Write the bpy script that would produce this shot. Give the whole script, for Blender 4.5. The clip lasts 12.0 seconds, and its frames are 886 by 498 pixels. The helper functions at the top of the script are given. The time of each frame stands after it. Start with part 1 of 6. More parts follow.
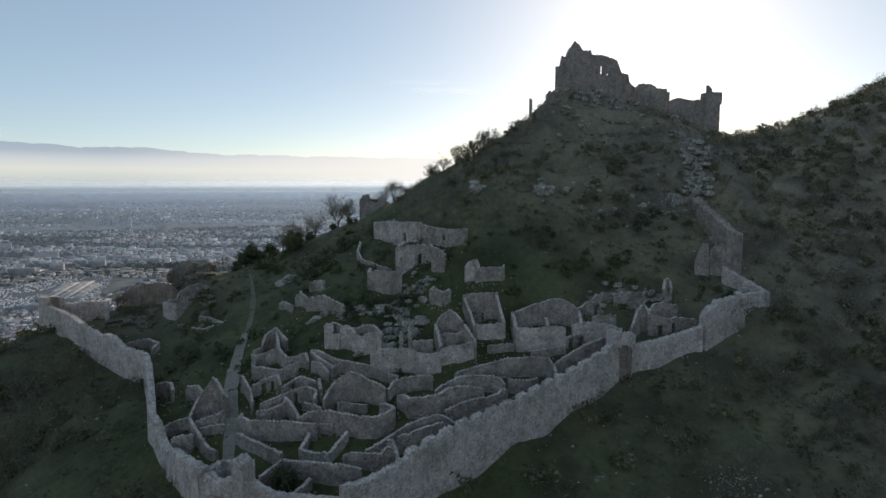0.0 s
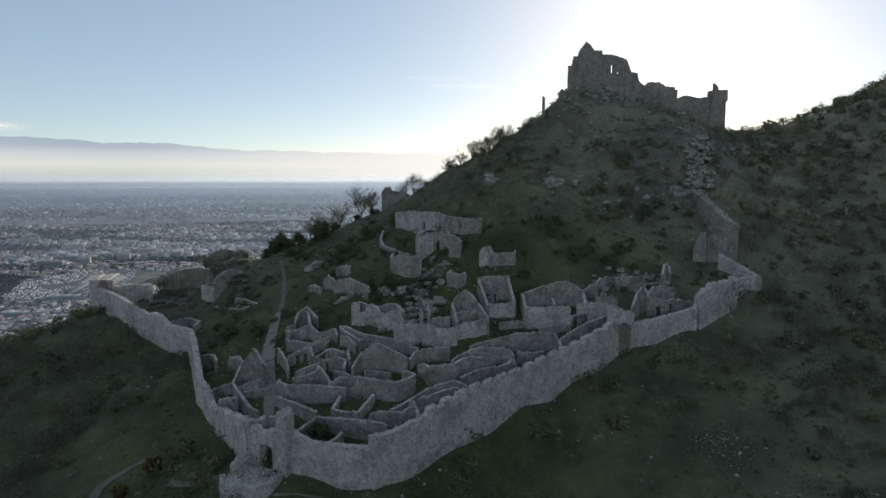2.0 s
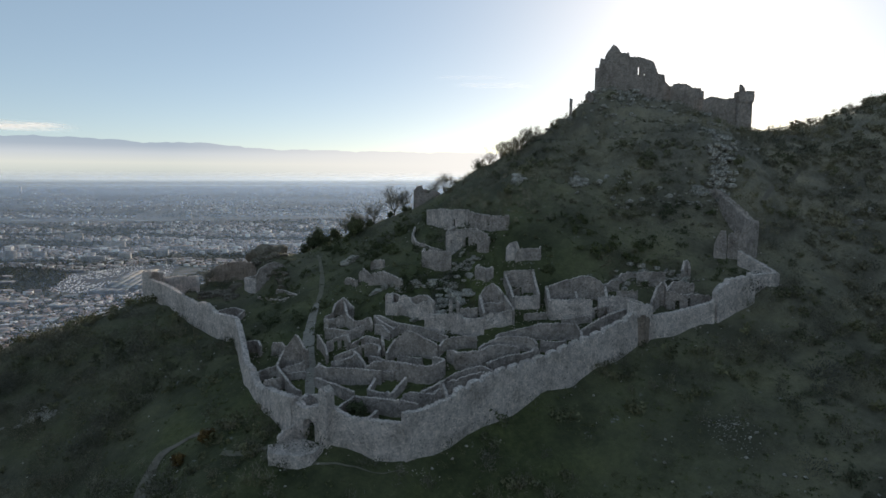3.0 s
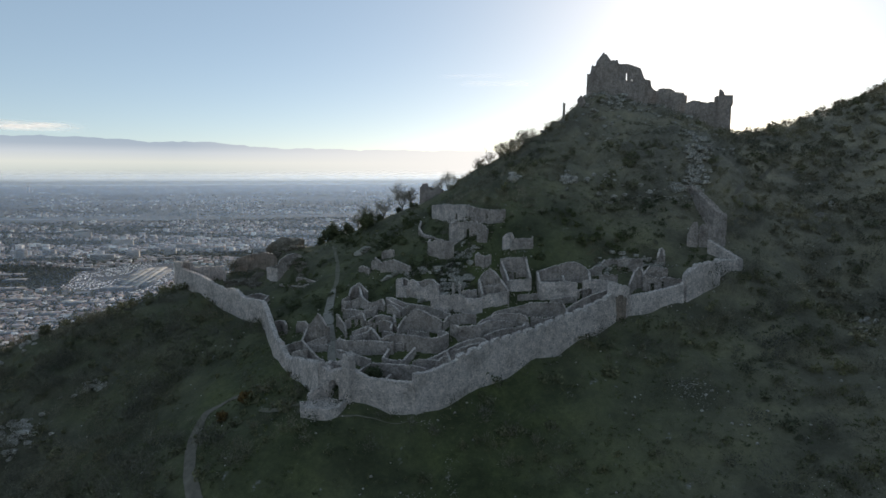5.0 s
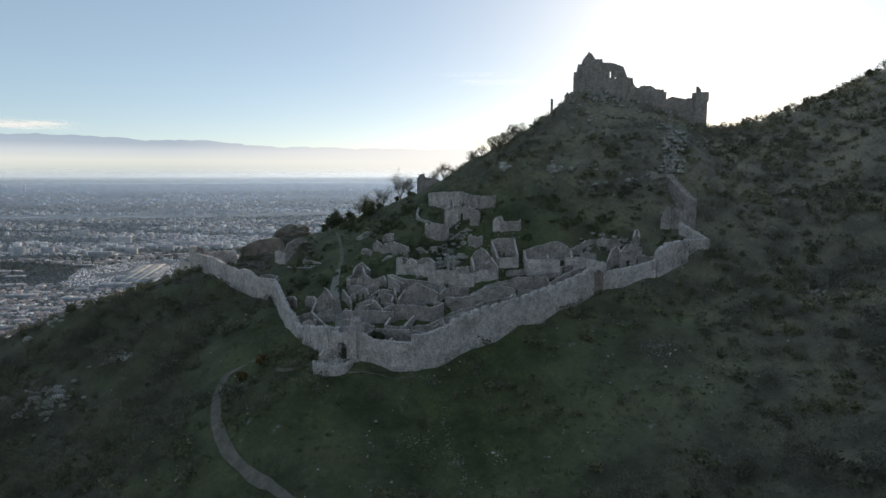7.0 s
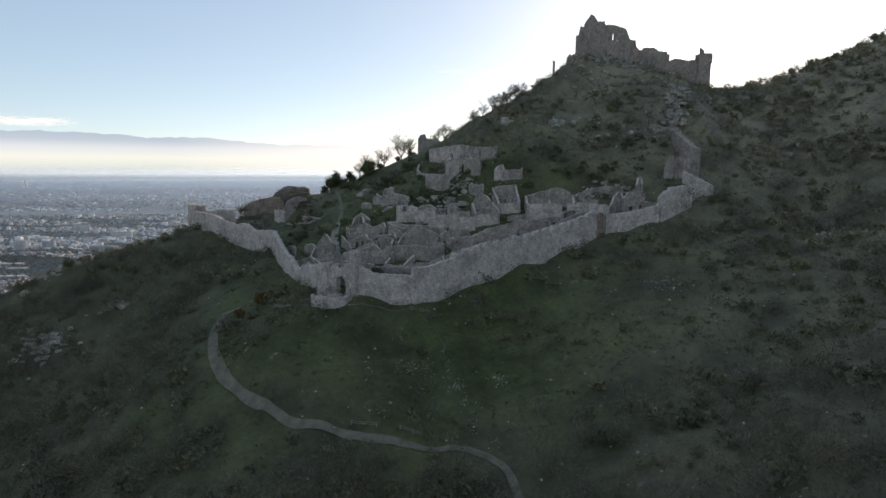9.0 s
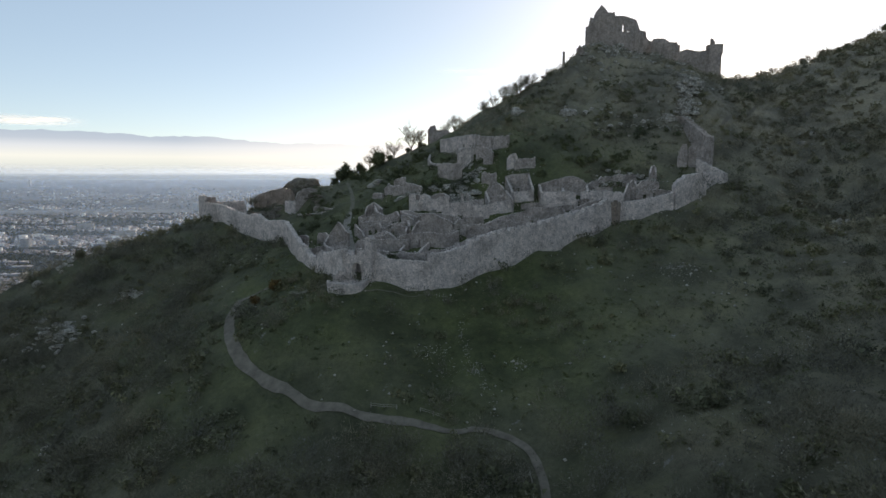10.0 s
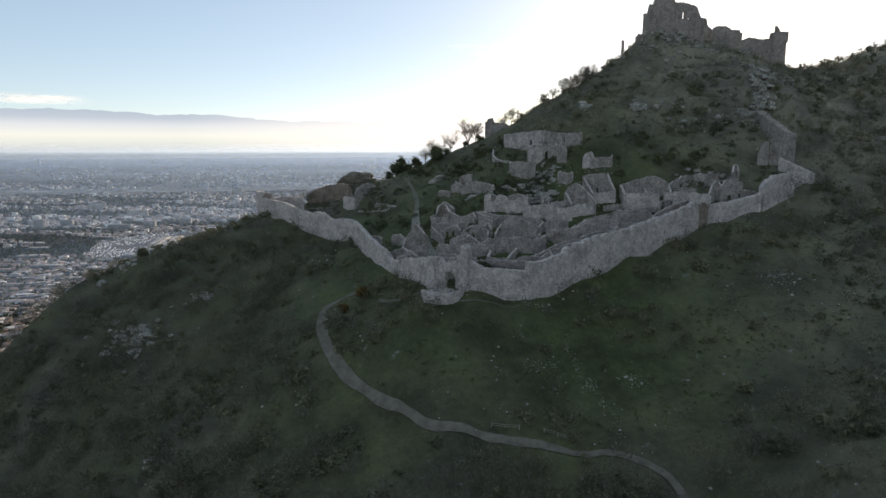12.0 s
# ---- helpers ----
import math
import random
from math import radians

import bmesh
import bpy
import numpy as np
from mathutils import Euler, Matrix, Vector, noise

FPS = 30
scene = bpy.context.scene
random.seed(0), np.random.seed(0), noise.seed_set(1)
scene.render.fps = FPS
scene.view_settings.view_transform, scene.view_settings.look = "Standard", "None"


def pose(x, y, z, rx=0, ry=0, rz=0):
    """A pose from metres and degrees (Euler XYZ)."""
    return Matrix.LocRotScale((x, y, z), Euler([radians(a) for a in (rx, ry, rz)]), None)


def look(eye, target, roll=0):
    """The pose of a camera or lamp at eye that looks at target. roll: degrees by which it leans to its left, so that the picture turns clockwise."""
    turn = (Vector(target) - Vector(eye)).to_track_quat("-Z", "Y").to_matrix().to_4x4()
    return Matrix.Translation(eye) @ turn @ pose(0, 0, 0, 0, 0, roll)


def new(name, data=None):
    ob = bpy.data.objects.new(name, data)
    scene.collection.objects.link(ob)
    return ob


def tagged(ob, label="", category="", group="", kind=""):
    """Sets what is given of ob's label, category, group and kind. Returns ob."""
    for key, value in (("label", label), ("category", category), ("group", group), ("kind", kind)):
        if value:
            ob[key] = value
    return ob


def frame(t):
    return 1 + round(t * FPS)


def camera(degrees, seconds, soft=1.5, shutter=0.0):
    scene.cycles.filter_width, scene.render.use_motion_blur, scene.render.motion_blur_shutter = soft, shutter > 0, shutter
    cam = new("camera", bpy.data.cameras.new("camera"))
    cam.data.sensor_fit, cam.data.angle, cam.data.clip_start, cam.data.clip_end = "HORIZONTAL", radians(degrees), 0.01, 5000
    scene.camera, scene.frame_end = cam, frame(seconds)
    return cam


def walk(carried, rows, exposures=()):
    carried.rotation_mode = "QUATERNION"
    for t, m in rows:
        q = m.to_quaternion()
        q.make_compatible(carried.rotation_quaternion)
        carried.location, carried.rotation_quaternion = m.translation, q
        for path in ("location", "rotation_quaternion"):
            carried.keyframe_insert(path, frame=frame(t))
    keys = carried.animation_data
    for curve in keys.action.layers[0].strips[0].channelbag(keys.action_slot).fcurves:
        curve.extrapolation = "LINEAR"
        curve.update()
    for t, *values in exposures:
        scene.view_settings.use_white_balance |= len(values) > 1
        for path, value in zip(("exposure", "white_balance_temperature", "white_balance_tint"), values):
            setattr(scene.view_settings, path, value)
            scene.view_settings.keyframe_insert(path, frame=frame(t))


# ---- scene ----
cam = camera(73.7, 12.0)
PATH = [
    (0, (-2.836, -2.929, -3.973), (-2.808, -0.942, -4.198), -0.0),
    (0.5, (-2.791, -5.434, -4.237), (-2.761, -3.447, -4.466), 0.0),
    (1, (-2.656, -8.267, -4.425), (-2.628, -6.281, -4.658), -0.0),
    (1.5, (-2.725, -11.74, -4.58), (-2.727, -9.755, -4.816), -0.0),
    (2, (-2.813, -15.332, -4.749), (-2.843, -13.347, -4.988), 0.1),
    (2.5, (-2.752, -19.607, -4.659), (-2.834, -17.624, -4.901), 0.1),
    (3, (-2.425, -23.904, -4.723), (-2.555, -21.923, -4.965), 0.2),
    (5, (-1.04, -43.744, -4.634), (-1.183, -41.765, -4.882), 0.0),
    (5.5, (-0.709, -48.755, -4.106), (-0.851, -46.775, -4.355), -0.0),
    (6, (0.279, -60.631, -2.03), (0.147, -58.651, -2.277), 0.0),
    (6.5, (0.387, -60.857, -4.271), (0.256, -58.878, -4.522), 0.0),
    (7, (0.298, -60.958, -7.836), (0.168, -58.978, -8.088), 0.0),
    (9, (0.492, -60.98, -23.999), (0.358, -59.001, -24.251), 0.1),
    (9.5, (-0.73, -60.862, -27.213), (-0.865, -58.883, -27.468), 0.0),
    (10, (-2.735, -61.273, -27.086), (-2.877, -59.294, -27.342), -0.0),
    (10.5, (-6.231, -61.285, -27.24), (-6.379, -59.307, -27.493), -0.1),
    (11, (-10.263, -61.363, -26.489), (-10.417, -59.386, -26.745), -0.1),
    (11.5, (-14.783, -61.443, -24.904), (-14.941, -59.466, -25.16), -0.2),
    (12, (-24.098, -58.964, -20.224), (-24.258, -56.998, -20.556), -0.2),
]
EXPOSURES = [(0.0, 0.0, 7150, 13), (2.5, 0.0, 7150, 13), (5.0, 0.03, 7100, 13), (7.0, 0.08, 7150, 13), (9.2, 0.35, 7500, 16), (12.0, 0.35, 7500, 16)]
walk(cam, [(t, look(eye, target, roll)) for t, eye, target, roll in PATH], EXPOSURES)

# ---- light: a low winter sun behind the castle, clear sky, sky-lit shade ----
SUN_AZ, SUN_EL = radians(20), radians(17.5)
world = bpy.data.worlds.new("sky")
scene.world = world
world.use_nodes = True
wn = world.node_tree
sky = wn.nodes.new("ShaderNodeTexSky")
sky.sky_type, sky.sun_disc = "NISHITA", False
sky.sun_elevation, sky.sun_rotation = SUN_EL, SUN_AZ
sky.altitude, sky.air_density, sky.dust_density, sky.ozone_density = 1500, 0.85, 1.1, 1.0
# light scattered more than once in the hazy air, which the sky model leaves out
soft_sky = wn.nodes.new("ShaderNodeMix")
soft_sky.data_type, soft_sky.blend_type = "RGBA", "ADD"
soft_sky.inputs[0].default_value = 1.0
soft_sky.inputs[7].default_value = (2.1, 3.2, 4.15, 1)
wn.links.new(sky.outputs["Color"], soft_sky.inputs[6])
wn.nodes["Background"].inputs["Strength"].default_value = 0.074
wn.links.new(soft_sky.outputs[2], wn.nodes["Background"].inputs["Color"])

sun_data = bpy.data.lights.new("sun", "SUN")
sun_data.energy, sun_data.angle, sun_data.color = 3.2, radians(0.55), (1.0, 0.93, 0.82)
sun = new("sun", sun_data)
to_sun = Vector((math.sin(SUN_AZ) * math.cos(SUN_EL), math.cos(SUN_AZ) * math.cos(SUN_EL), math.sin(SUN_EL)))
sun.matrix_world = look((60, 300, 150), Vector((60, 300, 150)) - to_sun)


# ---- materials ----
def material(name, rough=0.9, metal=0.0):
    m = bpy.data.materials.new(name)
    m.use_nodes = True
    b = m.node_tree.nodes["Principled BSDF"]
    b.inputs["Roughness"].default_value, b.inputs["Metallic"].default_value = rough, metal
    b.inputs["Specular IOR Level"].default_value = 0.25
    return m, m.node_tree, b


def node(nt, kind, **values):
    n = nt.nodes.new(kind)
    for key, value in values.items():
        n.inputs[key.replace("_", " ")].default_value = value
    return n


def coords(nt):
    return nt.nodes.new("ShaderNodeTexCoord").outputs["Object"]


def noise_tex(nt, co, scale, detail=4.0, rough=0.6):
    n = node(nt, "ShaderNodeTexNoise", Scale=scale, Detail=detail, Roughness=rough)
    nt.links.new(co, n.inputs["Vector"])
    return n.outputs["Fac"]


def ramp(nt, fac, stops):
    r = nt.nodes.new("ShaderNodeValToRGB")
    e = r.color_ramp.elements
    while len(e) < len(stops):
        e.new(0.5)
    for k, (pos, col) in zip(e, stops):
        k.position, k.color = pos, (*col, 1) if len(col) == 3 else col
    nt.links.new(fac, r.inputs["Fac"])
    return r.outputs["Color"]


def mixed(nt, fac, a, b, how="MIX"):
    m = nt.nodes.new("ShaderNodeMix")
    m.data_type, m.blend_type = "RGBA", how
    for value, n in ((fac, 0), (a, 6), (b, 7)):
        if hasattr(value, "is_linked"):
            nt.links.new(value, m.inputs[n])
        else:
            m.inputs[n].default_value = value if n == 0 else (*value, 1)
    return m.outputs[2]


def bump(nt, b, height, strength, distance):
    n = node(nt, "ShaderNodeBump", Strength=strength, Distance=distance)
    nt.links.new(height, n.inputs["Height"])
    nt.links.new(n.outputs["Normal"], b.inputs["Normal"])


def stone_material(name, light, dark, size=2.2):
    """Rubble masonry of pale limestone: single stones, weather streaks, lichen."""
    m, nt, b = material(name, 0.92)
    co = coords(nt)
    v = node(nt, "ShaderNodeTexVoronoi", Scale=size)
    nt.links.new(co, v.inputs["Vector"])
    tone = ramp(nt, noise_tex(nt, co, 0.22, 5), [(0.3, dark), (0.72, light)])
    single = ramp(nt, v.outputs["Color"], [(0.0, (0.5, 0.49, 0.475)), (0.22, (0.8, 0.79, 0.775)), (0.65, (1.04, 1.03, 1.01)), (1.0, (1.36, 1.34, 1.3))])
    col = mixed(nt, 0.85, tone, single, "MULTIPLY")
    grit = ramp(nt, noise_tex(nt, co, 6.0, 4, 0.65), [(0.34, (0.6, 0.59, 0.57)), (0.46, (0.96, 0.96, 0.96)), (0.66, (1.15, 1.145, 1.13))])
    col = mixed(nt, 0.42, col, grit, "MULTIPLY")
    blotch = ramp(nt, noise_tex(nt, co, 0.9, 5, 0.7), [(0.34, (0.66, 0.65, 0.63)), (0.48, (1, 1, 1)), (0.64, (1.24, 1.23, 1.2))])
    col = mixed(nt, 0.7, col, blotch, "MULTIPLY")
    stain = ramp(nt, noise_tex(nt, co, 0.28, 7, 0.62), [(0.36, (0.5, 0.475, 0.44)), (0.5, (1, 1, 1)), (0.64, (1.12, 1.12, 1.12))])
    col = mixed(nt, 0.5, col, stain, "MULTIPLY")
    streak_map = node(nt, "ShaderNodeMapping")
    streak_map.inputs["Scale"].default_value = (0.9, 0.9, 0.07)
    nt.links.new(co, streak_map.inputs["Vector"])
    streaks = ramp(nt, noise_tex(nt, streak_map.outputs["Vector"], 1.5, 4), [(0.36, (0.55, 0.54, 0.53)), (0.6, (1.06, 1.06, 1.05))])
    col = mixed(nt, 0.22, col, streaks, "MULTIPLY")
    # putlog holes and stones that have dropped out of the face
    gaps = node(nt, "ShaderNodeTexVoronoi", Scale=0.62)
    nt.links.new(co, gaps.inputs["Vector"])
    col = mixed(nt, 1.0, col, ramp(nt, gaps.outputs["Distance"], [(0.05, (0.36, 0.35, 0.335)), (0.12, (1, 1, 1))]), "MULTIPLY")
    nt.links.new(col, b.inputs["Base Color"])
    edge = node(nt, "ShaderNodeTexVoronoi", Scale=size)
    edge.feature = "DISTANCE_TO_EDGE"
    nt.links.new(co, edge.inputs["Vector"])
    bump(nt, b, ramp(nt, edge.outputs["Distance"], [(0.0, (0, 0, 0)), (0.2, (1, 1, 1))]), 1.0, 0.21)
    return m


def plain_material(name, a, b_col, scale=0.5, rough=0.85, metal=0.0, by_island=False):
    m, nt, b = material(name, rough, metal)
    co = coords(nt)
    col = ramp(nt, noise_tex(nt, co, scale, 5), [(0.3, a), (0.7, b_col)])
    if by_island:
        g = nt.nodes.new("ShaderNodeNewGeometry")
        col = mixed(nt, 0.8, col, ramp(nt, g.outputs["Random Per Island"], [(0, (0.55, 0.57, 0.6)), (1, (1.35, 1.28, 1.2))]), "MULTIPLY")
    nt.links.new(col, b.inputs["Base Color"])
    return m


def leaf_material(name, stops, rough=0.8):
    """Leaves and twigs, each tuft with its own tone, a little light shining through."""
    m, nt, b = material(name, rough)
    g = nt.nodes.new("ShaderNodeNewGeometry")
    col = ramp(nt, g.outputs["Random Per Island"], stops)
    tint = ramp(nt, noise_tex(nt, coords(nt), 0.05, 3), [(0.35, (0.7, 0.75, 0.8)), (0.65, (1.25, 1.2, 1.0))])
    col = mixed(nt, 0.8, col, tint, "MULTIPLY")
    clump = ramp(nt, noise_tex(nt, coords(nt), 0.26, 2), [(0.34, (0.68, 0.72, 0.66)), (0.5, (0.97, 0.98, 0.95)), (0.66, (1.28, 1.25, 1.2))])
    col = mixed(nt, 0.85, col, clump, "MULTIPLY")
    nt.links.new(col, b.inputs["Base Color"])
    return m


def ground_material():
    m, nt, b = material("hill_grass_and_scrub", 0.95)
    co = coords(nt)
    grass = ramp(nt, noise_tex(nt, co, 0.7, 9, 0.78), [(0.28, (0.037, 0.0445, 0.019)), (0.5, (0.067, 0.078, 0.032)), (0.75, (0.118, 0.127, 0.058))])
    scrub = ramp(nt, noise_tex(nt, co, 1.1, 8, 0.8), [(0.3, (0.066, 0.063, 0.042)), (0.7, (0.155, 0.145, 0.1))])
    where = ramp(nt, noise_tex(nt, co, 0.045, 5, 0.6), [(0.42, (0, 0, 0)), (0.58, (1, 1, 1))])
    # the village and the bank before its gate are grazed: grass, fading into scrub all round
    shrink = node(nt, "ShaderNodeMapping", Location=(0.0, -1.82, 0.0), Scale=(0.0143, 0.0182, 0.0))
    nt.links.new(co, shrink.inputs["Vector"])
    away = nt.nodes.new("ShaderNodeVectorMath")
    away.operation = "LENGTH"
    nt.links.new(shrink.outputs["Vector"], away.inputs[0])
    edge = node(nt, "ShaderNodeMapRange", From_Min=0.75, From_Max=1.5)
    nt.links.new(away.outputs["Value"], edge.inputs["Value"])
    where = mixed(nt, edge.outputs["Result"], mixed(nt, 0.2, (0, 0, 0), where), mixed(nt, 0.55, where, (1, 1, 1)))
    col = mixed(nt, where, grass, scrub)
    # dry brown scrub on the castle slope and east side, its colour paled for sun glare
    dry = ramp(nt, noise_tex(nt, co, 0.9, 8, 0.8), [(0.3, (0.145, 0.126, 0.092)), (0.7, (0.29, 0.256, 0.195))])
    sep = nt.nodes.new("ShaderNodeSeparateXYZ")
    nt.links.new(co, sep.inputs["Vector"])
    upper = node(nt, "ShaderNodeMapRange", From_Min=128.0, From_Max=160.0)
    nt.links.new(sep.outputs["Y"], upper.inputs["Value"])
    east = node(nt, "ShaderNodeMapRange", From_Min=-20.0, From_Max=75.0)
    nt.links.new(sep.outputs["X"], east.inputs["Value"])
    both = nt.nodes.new("ShaderNodeMath")
    both.operation = "MULTIPLY"
    nt.links.new(upper.outputs["Result"], both.inputs[0])
    nt.links.new(east.outputs["Result"], both.inputs[1])
    col = mixed(nt, both.outputs[0], col, dry)
    # lightens the whole east flank too: the low sun's glare put into the colour
    flank = node(nt, "ShaderNodeMapRange", From_Min=8.0, From_Max=70.0, To_Max=0.6)
    nt.links.new(sep.outputs["X"], flank.inputs["Value"])
    col = mixed(nt, flank.outputs["Result"], col, dry)
    rock = ramp(nt, noise_tex(nt, co, 0.8, 6, 0.7), [(0.3, (0.13, 0.125, 0.115)), (0.7, (0.34, 0.33, 0.31))])
    patches = ramp(nt, noise_tex(nt, co, 0.07, 4, 0.6), [(0.36, (0.55, 0.56, 0.58)), (0.5, (1, 1, 1)), (0.66, (1.4, 1.36, 1.25))])
    col = mixed(nt, 0.85, col, patches, "MULTIPLY")
    bare = ramp(nt, noise_tex(nt, co, 0.33, 8, 0.72), [(0.63, (0, 0, 0)), (0.7, (1, 1, 1))])
    col = mixed(nt, bare, col, rock)
    nt.links.new(col, b.inputs["Base Color"])
    bump(nt, b, noise_tex(nt, co, 1.6, 8, 0.75), 0.9, 0.5)
    return m


def far_ground_material():
    m, nt, b = material("plain_gardens_and_fields", 0.95)
    co = coords(nt)
    v = node(nt, "ShaderNodeTexVoronoi", Scale=0.03)
    nt.links.new(co, v.inputs["Vector"])
    plots = ramp(nt, v.outputs["Color"], [(0.15, (0.04, 0.042, 0.032)), (0.4, (0.085, 0.082, 0.075)), (0.6, (0.14, 0.132, 0.12)), (0.85, (0.055, 0.065, 0.04))])
    col = mixed(nt, 0.6, plots, ramp(nt, noise_tex(nt, co, 0.03, 8, 0.75), [(0.3, (0.45, 0.45, 0.45)), (0.7, (1.3, 1.25, 1.2))]), "MULTIPLY")
    nt.links.new(col, b.inputs["Base Color"])
    return m


STONE = stone_material("pale_limestone_masonry", (0.869, 0.756, 0.718), (0.642, 0.556, 0.525), 3.1)
# older stone, darkened further for the shade inside the rooms
STONE_OLD_SHADED = stone_material("weathered_shaded_rubble", (0.621, 0.531, 0.495), (0.373, 0.318, 0.294), 2.7)
STONE_DARK = stone_material("weathered_castle_stone", (0.621, 0.517, 0.465), (0.435, 0.366, 0.332), 3.2)
STONE_RUSTY = stone_material("rust_stained_limestone", (0.46, 0.365, 0.315), (0.30, 0.24, 0.205), 3.1)
# mortared wall tops, paled further in colour for the skylight they catch
CAPPING = stone_material("sky_paled_mortar_top", (0.911, 0.809, 0.772), (0.683, 0.6, 0.569), 3.4)
ROCK = stone_material("limestone_outcrop", (0.58, 0.54, 0.495), (0.32, 0.30, 0.27), 1.5)
BROWN_ROCK = stone_material("lichened_brown_rock", (0.27, 0.235, 0.195), (0.14, 0.122, 0.1), 1.1)
GROUND = ground_material()
PLAIN = far_ground_material()
PATH_DIRT = plain_material("pale_gravel_path", (0.1, 0.086, 0.068), (0.19, 0.165, 0.132), 0.6, 0.95)
PAVING = plain_material("worn_lane_paving", (0.19, 0.17, 0.145), (0.30, 0.27, 0.235), 1.2, 0.95)
TURF_PATH = plain_material("trodden_earth", (0.11, 0.102, 0.075), (0.18, 0.165, 0.125), 0.9, 0.95)
BARK = plain_material("grey_bark", (0.05, 0.042, 0.035), (0.11, 0.095, 0.08), 2.0)
EVERGREEN = leaf_material("holm_oak_leaves", [(0.0, (0.055, 0.064, 0.034)), (0.5, (0.085, 0.094, 0.05)), (1.0, (0.12, 0.125, 0.075))])
SHRUB = leaf_material("scrub_leaves", [(0.0, (0.085, 0.086, 0.05)), (0.5, (0.125, 0.122, 0.073)), (1.0, (0.17, 0.16, 0.102))])
TWIGS = leaf_material("bare_winter_twigs", [(0.0, (0.10, 0.09, 0.07)), (0.5, (0.14, 0.127, 0.1)), (1.0, (0.19, 0.174, 0.14))])
# lighter copy of the bare twigs, lifted to match the low sun's glare
GLARE_PALED_TWIGS = leaf_material("glare_paled_thorn", [(0.0, (0.15, 0.132, 0.102)), (0.5, (0.24, 0.214, 0.168)), (1.0, (0.34, 0.306, 0.25))])
DARK_LEAF = leaf_material("dark_box_leaves", [(0.0, (0.05, 0.06, 0.028)), (0.5, (0.075, 0.086, 0.042)), (1.0, (0.11, 0.116, 0.062))])
RUSSET = leaf_material("russet_leaves", [(0.0, (0.06, 0.035, 0.015)), (1.0, (0.16, 0.10, 0.035))])
# brown dry scrub, its tone also raised for that glare
DRY = leaf_material("dry_winter_scrub", [(0.0, (0.13, 0.117, 0.083)), (0.5, (0.19, 0.17, 0.122)), (1.0, (0.25, 0.225, 0.17))])
TUFT = leaf_material("grass_tufts", [(0.0, (0.06, 0.07, 0.03)), (0.6, (0.095, 0.11, 0.048)), (1.0, (0.15, 0.14, 0.08))])
GARDEN = leaf_material("garden_trees", [(0.0, (0.04, 0.044, 0.026)), (0.6, (0.065, 0.066, 0.042)), (1.0, (0.11, 0.1, 0.07))])
TILE_ROOF = plain_material("clay_tile_roofs", (0.26, 0.15, 0.10), (0.38, 0.25, 0.18), 0.08, 0.8, 0, True)
def town_material(name, stops, rough=0.85):
    """Each house of the town in a colour of its own, most of them dull, a few very pale."""
    m, nt, b = material(name, rough)
    b.inputs["Specular IOR Level"].default_value = 0.5
    g = nt.nodes.new("ShaderNodeNewGeometry")
    col = ramp(nt, g.outputs["Random Per Island"], stops)
    col = mixed(nt, 0.6, col, ramp(nt, noise_tex(nt, coords(nt), 0.15, 4), [(0.35, (0.6, 0.6, 0.6)), (0.65, (1.2, 1.2, 1.2))]), "MULTIPLY")
    nt.links.new(col, b.inputs["Base Color"])
    return m


TOWN_WALL = town_material("town_house_render", [(0.0, (0.20, 0.18, 0.165)), (0.5, (0.44, 0.39, 0.35)), (0.78, (0.70, 0.645, 0.585)), (1.0, (0.9, 0.87, 0.82))])
TOWN_ROOF = town_material("town_clay_tiles", [(0.0, (0.13, 0.09, 0.072)), (0.5, (0.26, 0.165, 0.125)), (0.8, (0.38, 0.28, 0.22)), (1.0, (0.72, 0.69, 0.65))], 0.38)
RENDER_WALL = plain_material("rendered_house_walls", (0.26, 0.235, 0.205), (0.50, 0.46, 0.41), 0.04, 0.9, 0, True)
FLAT_ROOF = plain_material("pale_metal_roofing", (0.07, 0.07, 0.075), (0.22, 0.22, 0.225), 0.06, 0.55, 0, True)
ASPHALT = plain_material("asphalt", (0.045, 0.045, 0.048), (0.075, 0.075, 0.078), 0.2, 0.8)
# bodies paled in colour to stand in for sun glints off glass and roofs
CAR_PAINT = plain_material("car_paint", (0.4, 0.41, 0.43), (0.85, 0.85, 0.85), 3.0, 0.4, 0.35, True)


# ---- shape helpers ----
def as_mesh(name, verts, faces, mats, face_mats=None, smooth=False):
    me = bpy.data.meshes.new(name)
    verts, faces = np.asarray(verts, np.float32), np.asarray(faces, np.int32)
    n = faces.shape[1]
    me.vertices.add(len(verts))
    me.vertices.foreach_set("co", verts.ravel())
    me.loops.add(faces.size)
    me.loops.foreach_set("vertex_index", faces.ravel())
    me.polygons.add(len(faces))
    me.polygons.foreach_set("loop_start", np.arange(0, faces.size, n, dtype=np.int32))
    me.polygons.foreach_set("loop_total", np.full(len(faces), n, np.int32))
    for mat in mats:
        me.materials.append(mat)
    if face_mats is not None:
        me.polygons.foreach_set("material_index", np.asarray(face_mats, np.int32))
    if smooth:
        me.polygons.foreach_set("use_smooth", np.ones(len(faces), bool))
    me.update(calc_edges=True)
    return me


def part(name, bm, mat, parent, label=""):
    """Links a bmesh as one mesh object; the bmesh is in world metres."""
    me = bpy.data.meshes.new(name)
    bmesh.ops.recalc_face_normals(bm, faces=bm.faces)
    bm.to_mesh(me)
    bm.free()
    me.materials.append(mat)
    ob = new(name, me)
    if parent is not None:
        ob.parent = parent
        ob.matrix_parent_inverse = Matrix.Translation(parent.location).inverted()
    if label:
        ob["label"] = label
    return ob


def thing(name, x, y, z, label, category, group=""):
    ob = new(name)
    ob.location = (x, y, z)
    return tagged(ob, label, category, group)


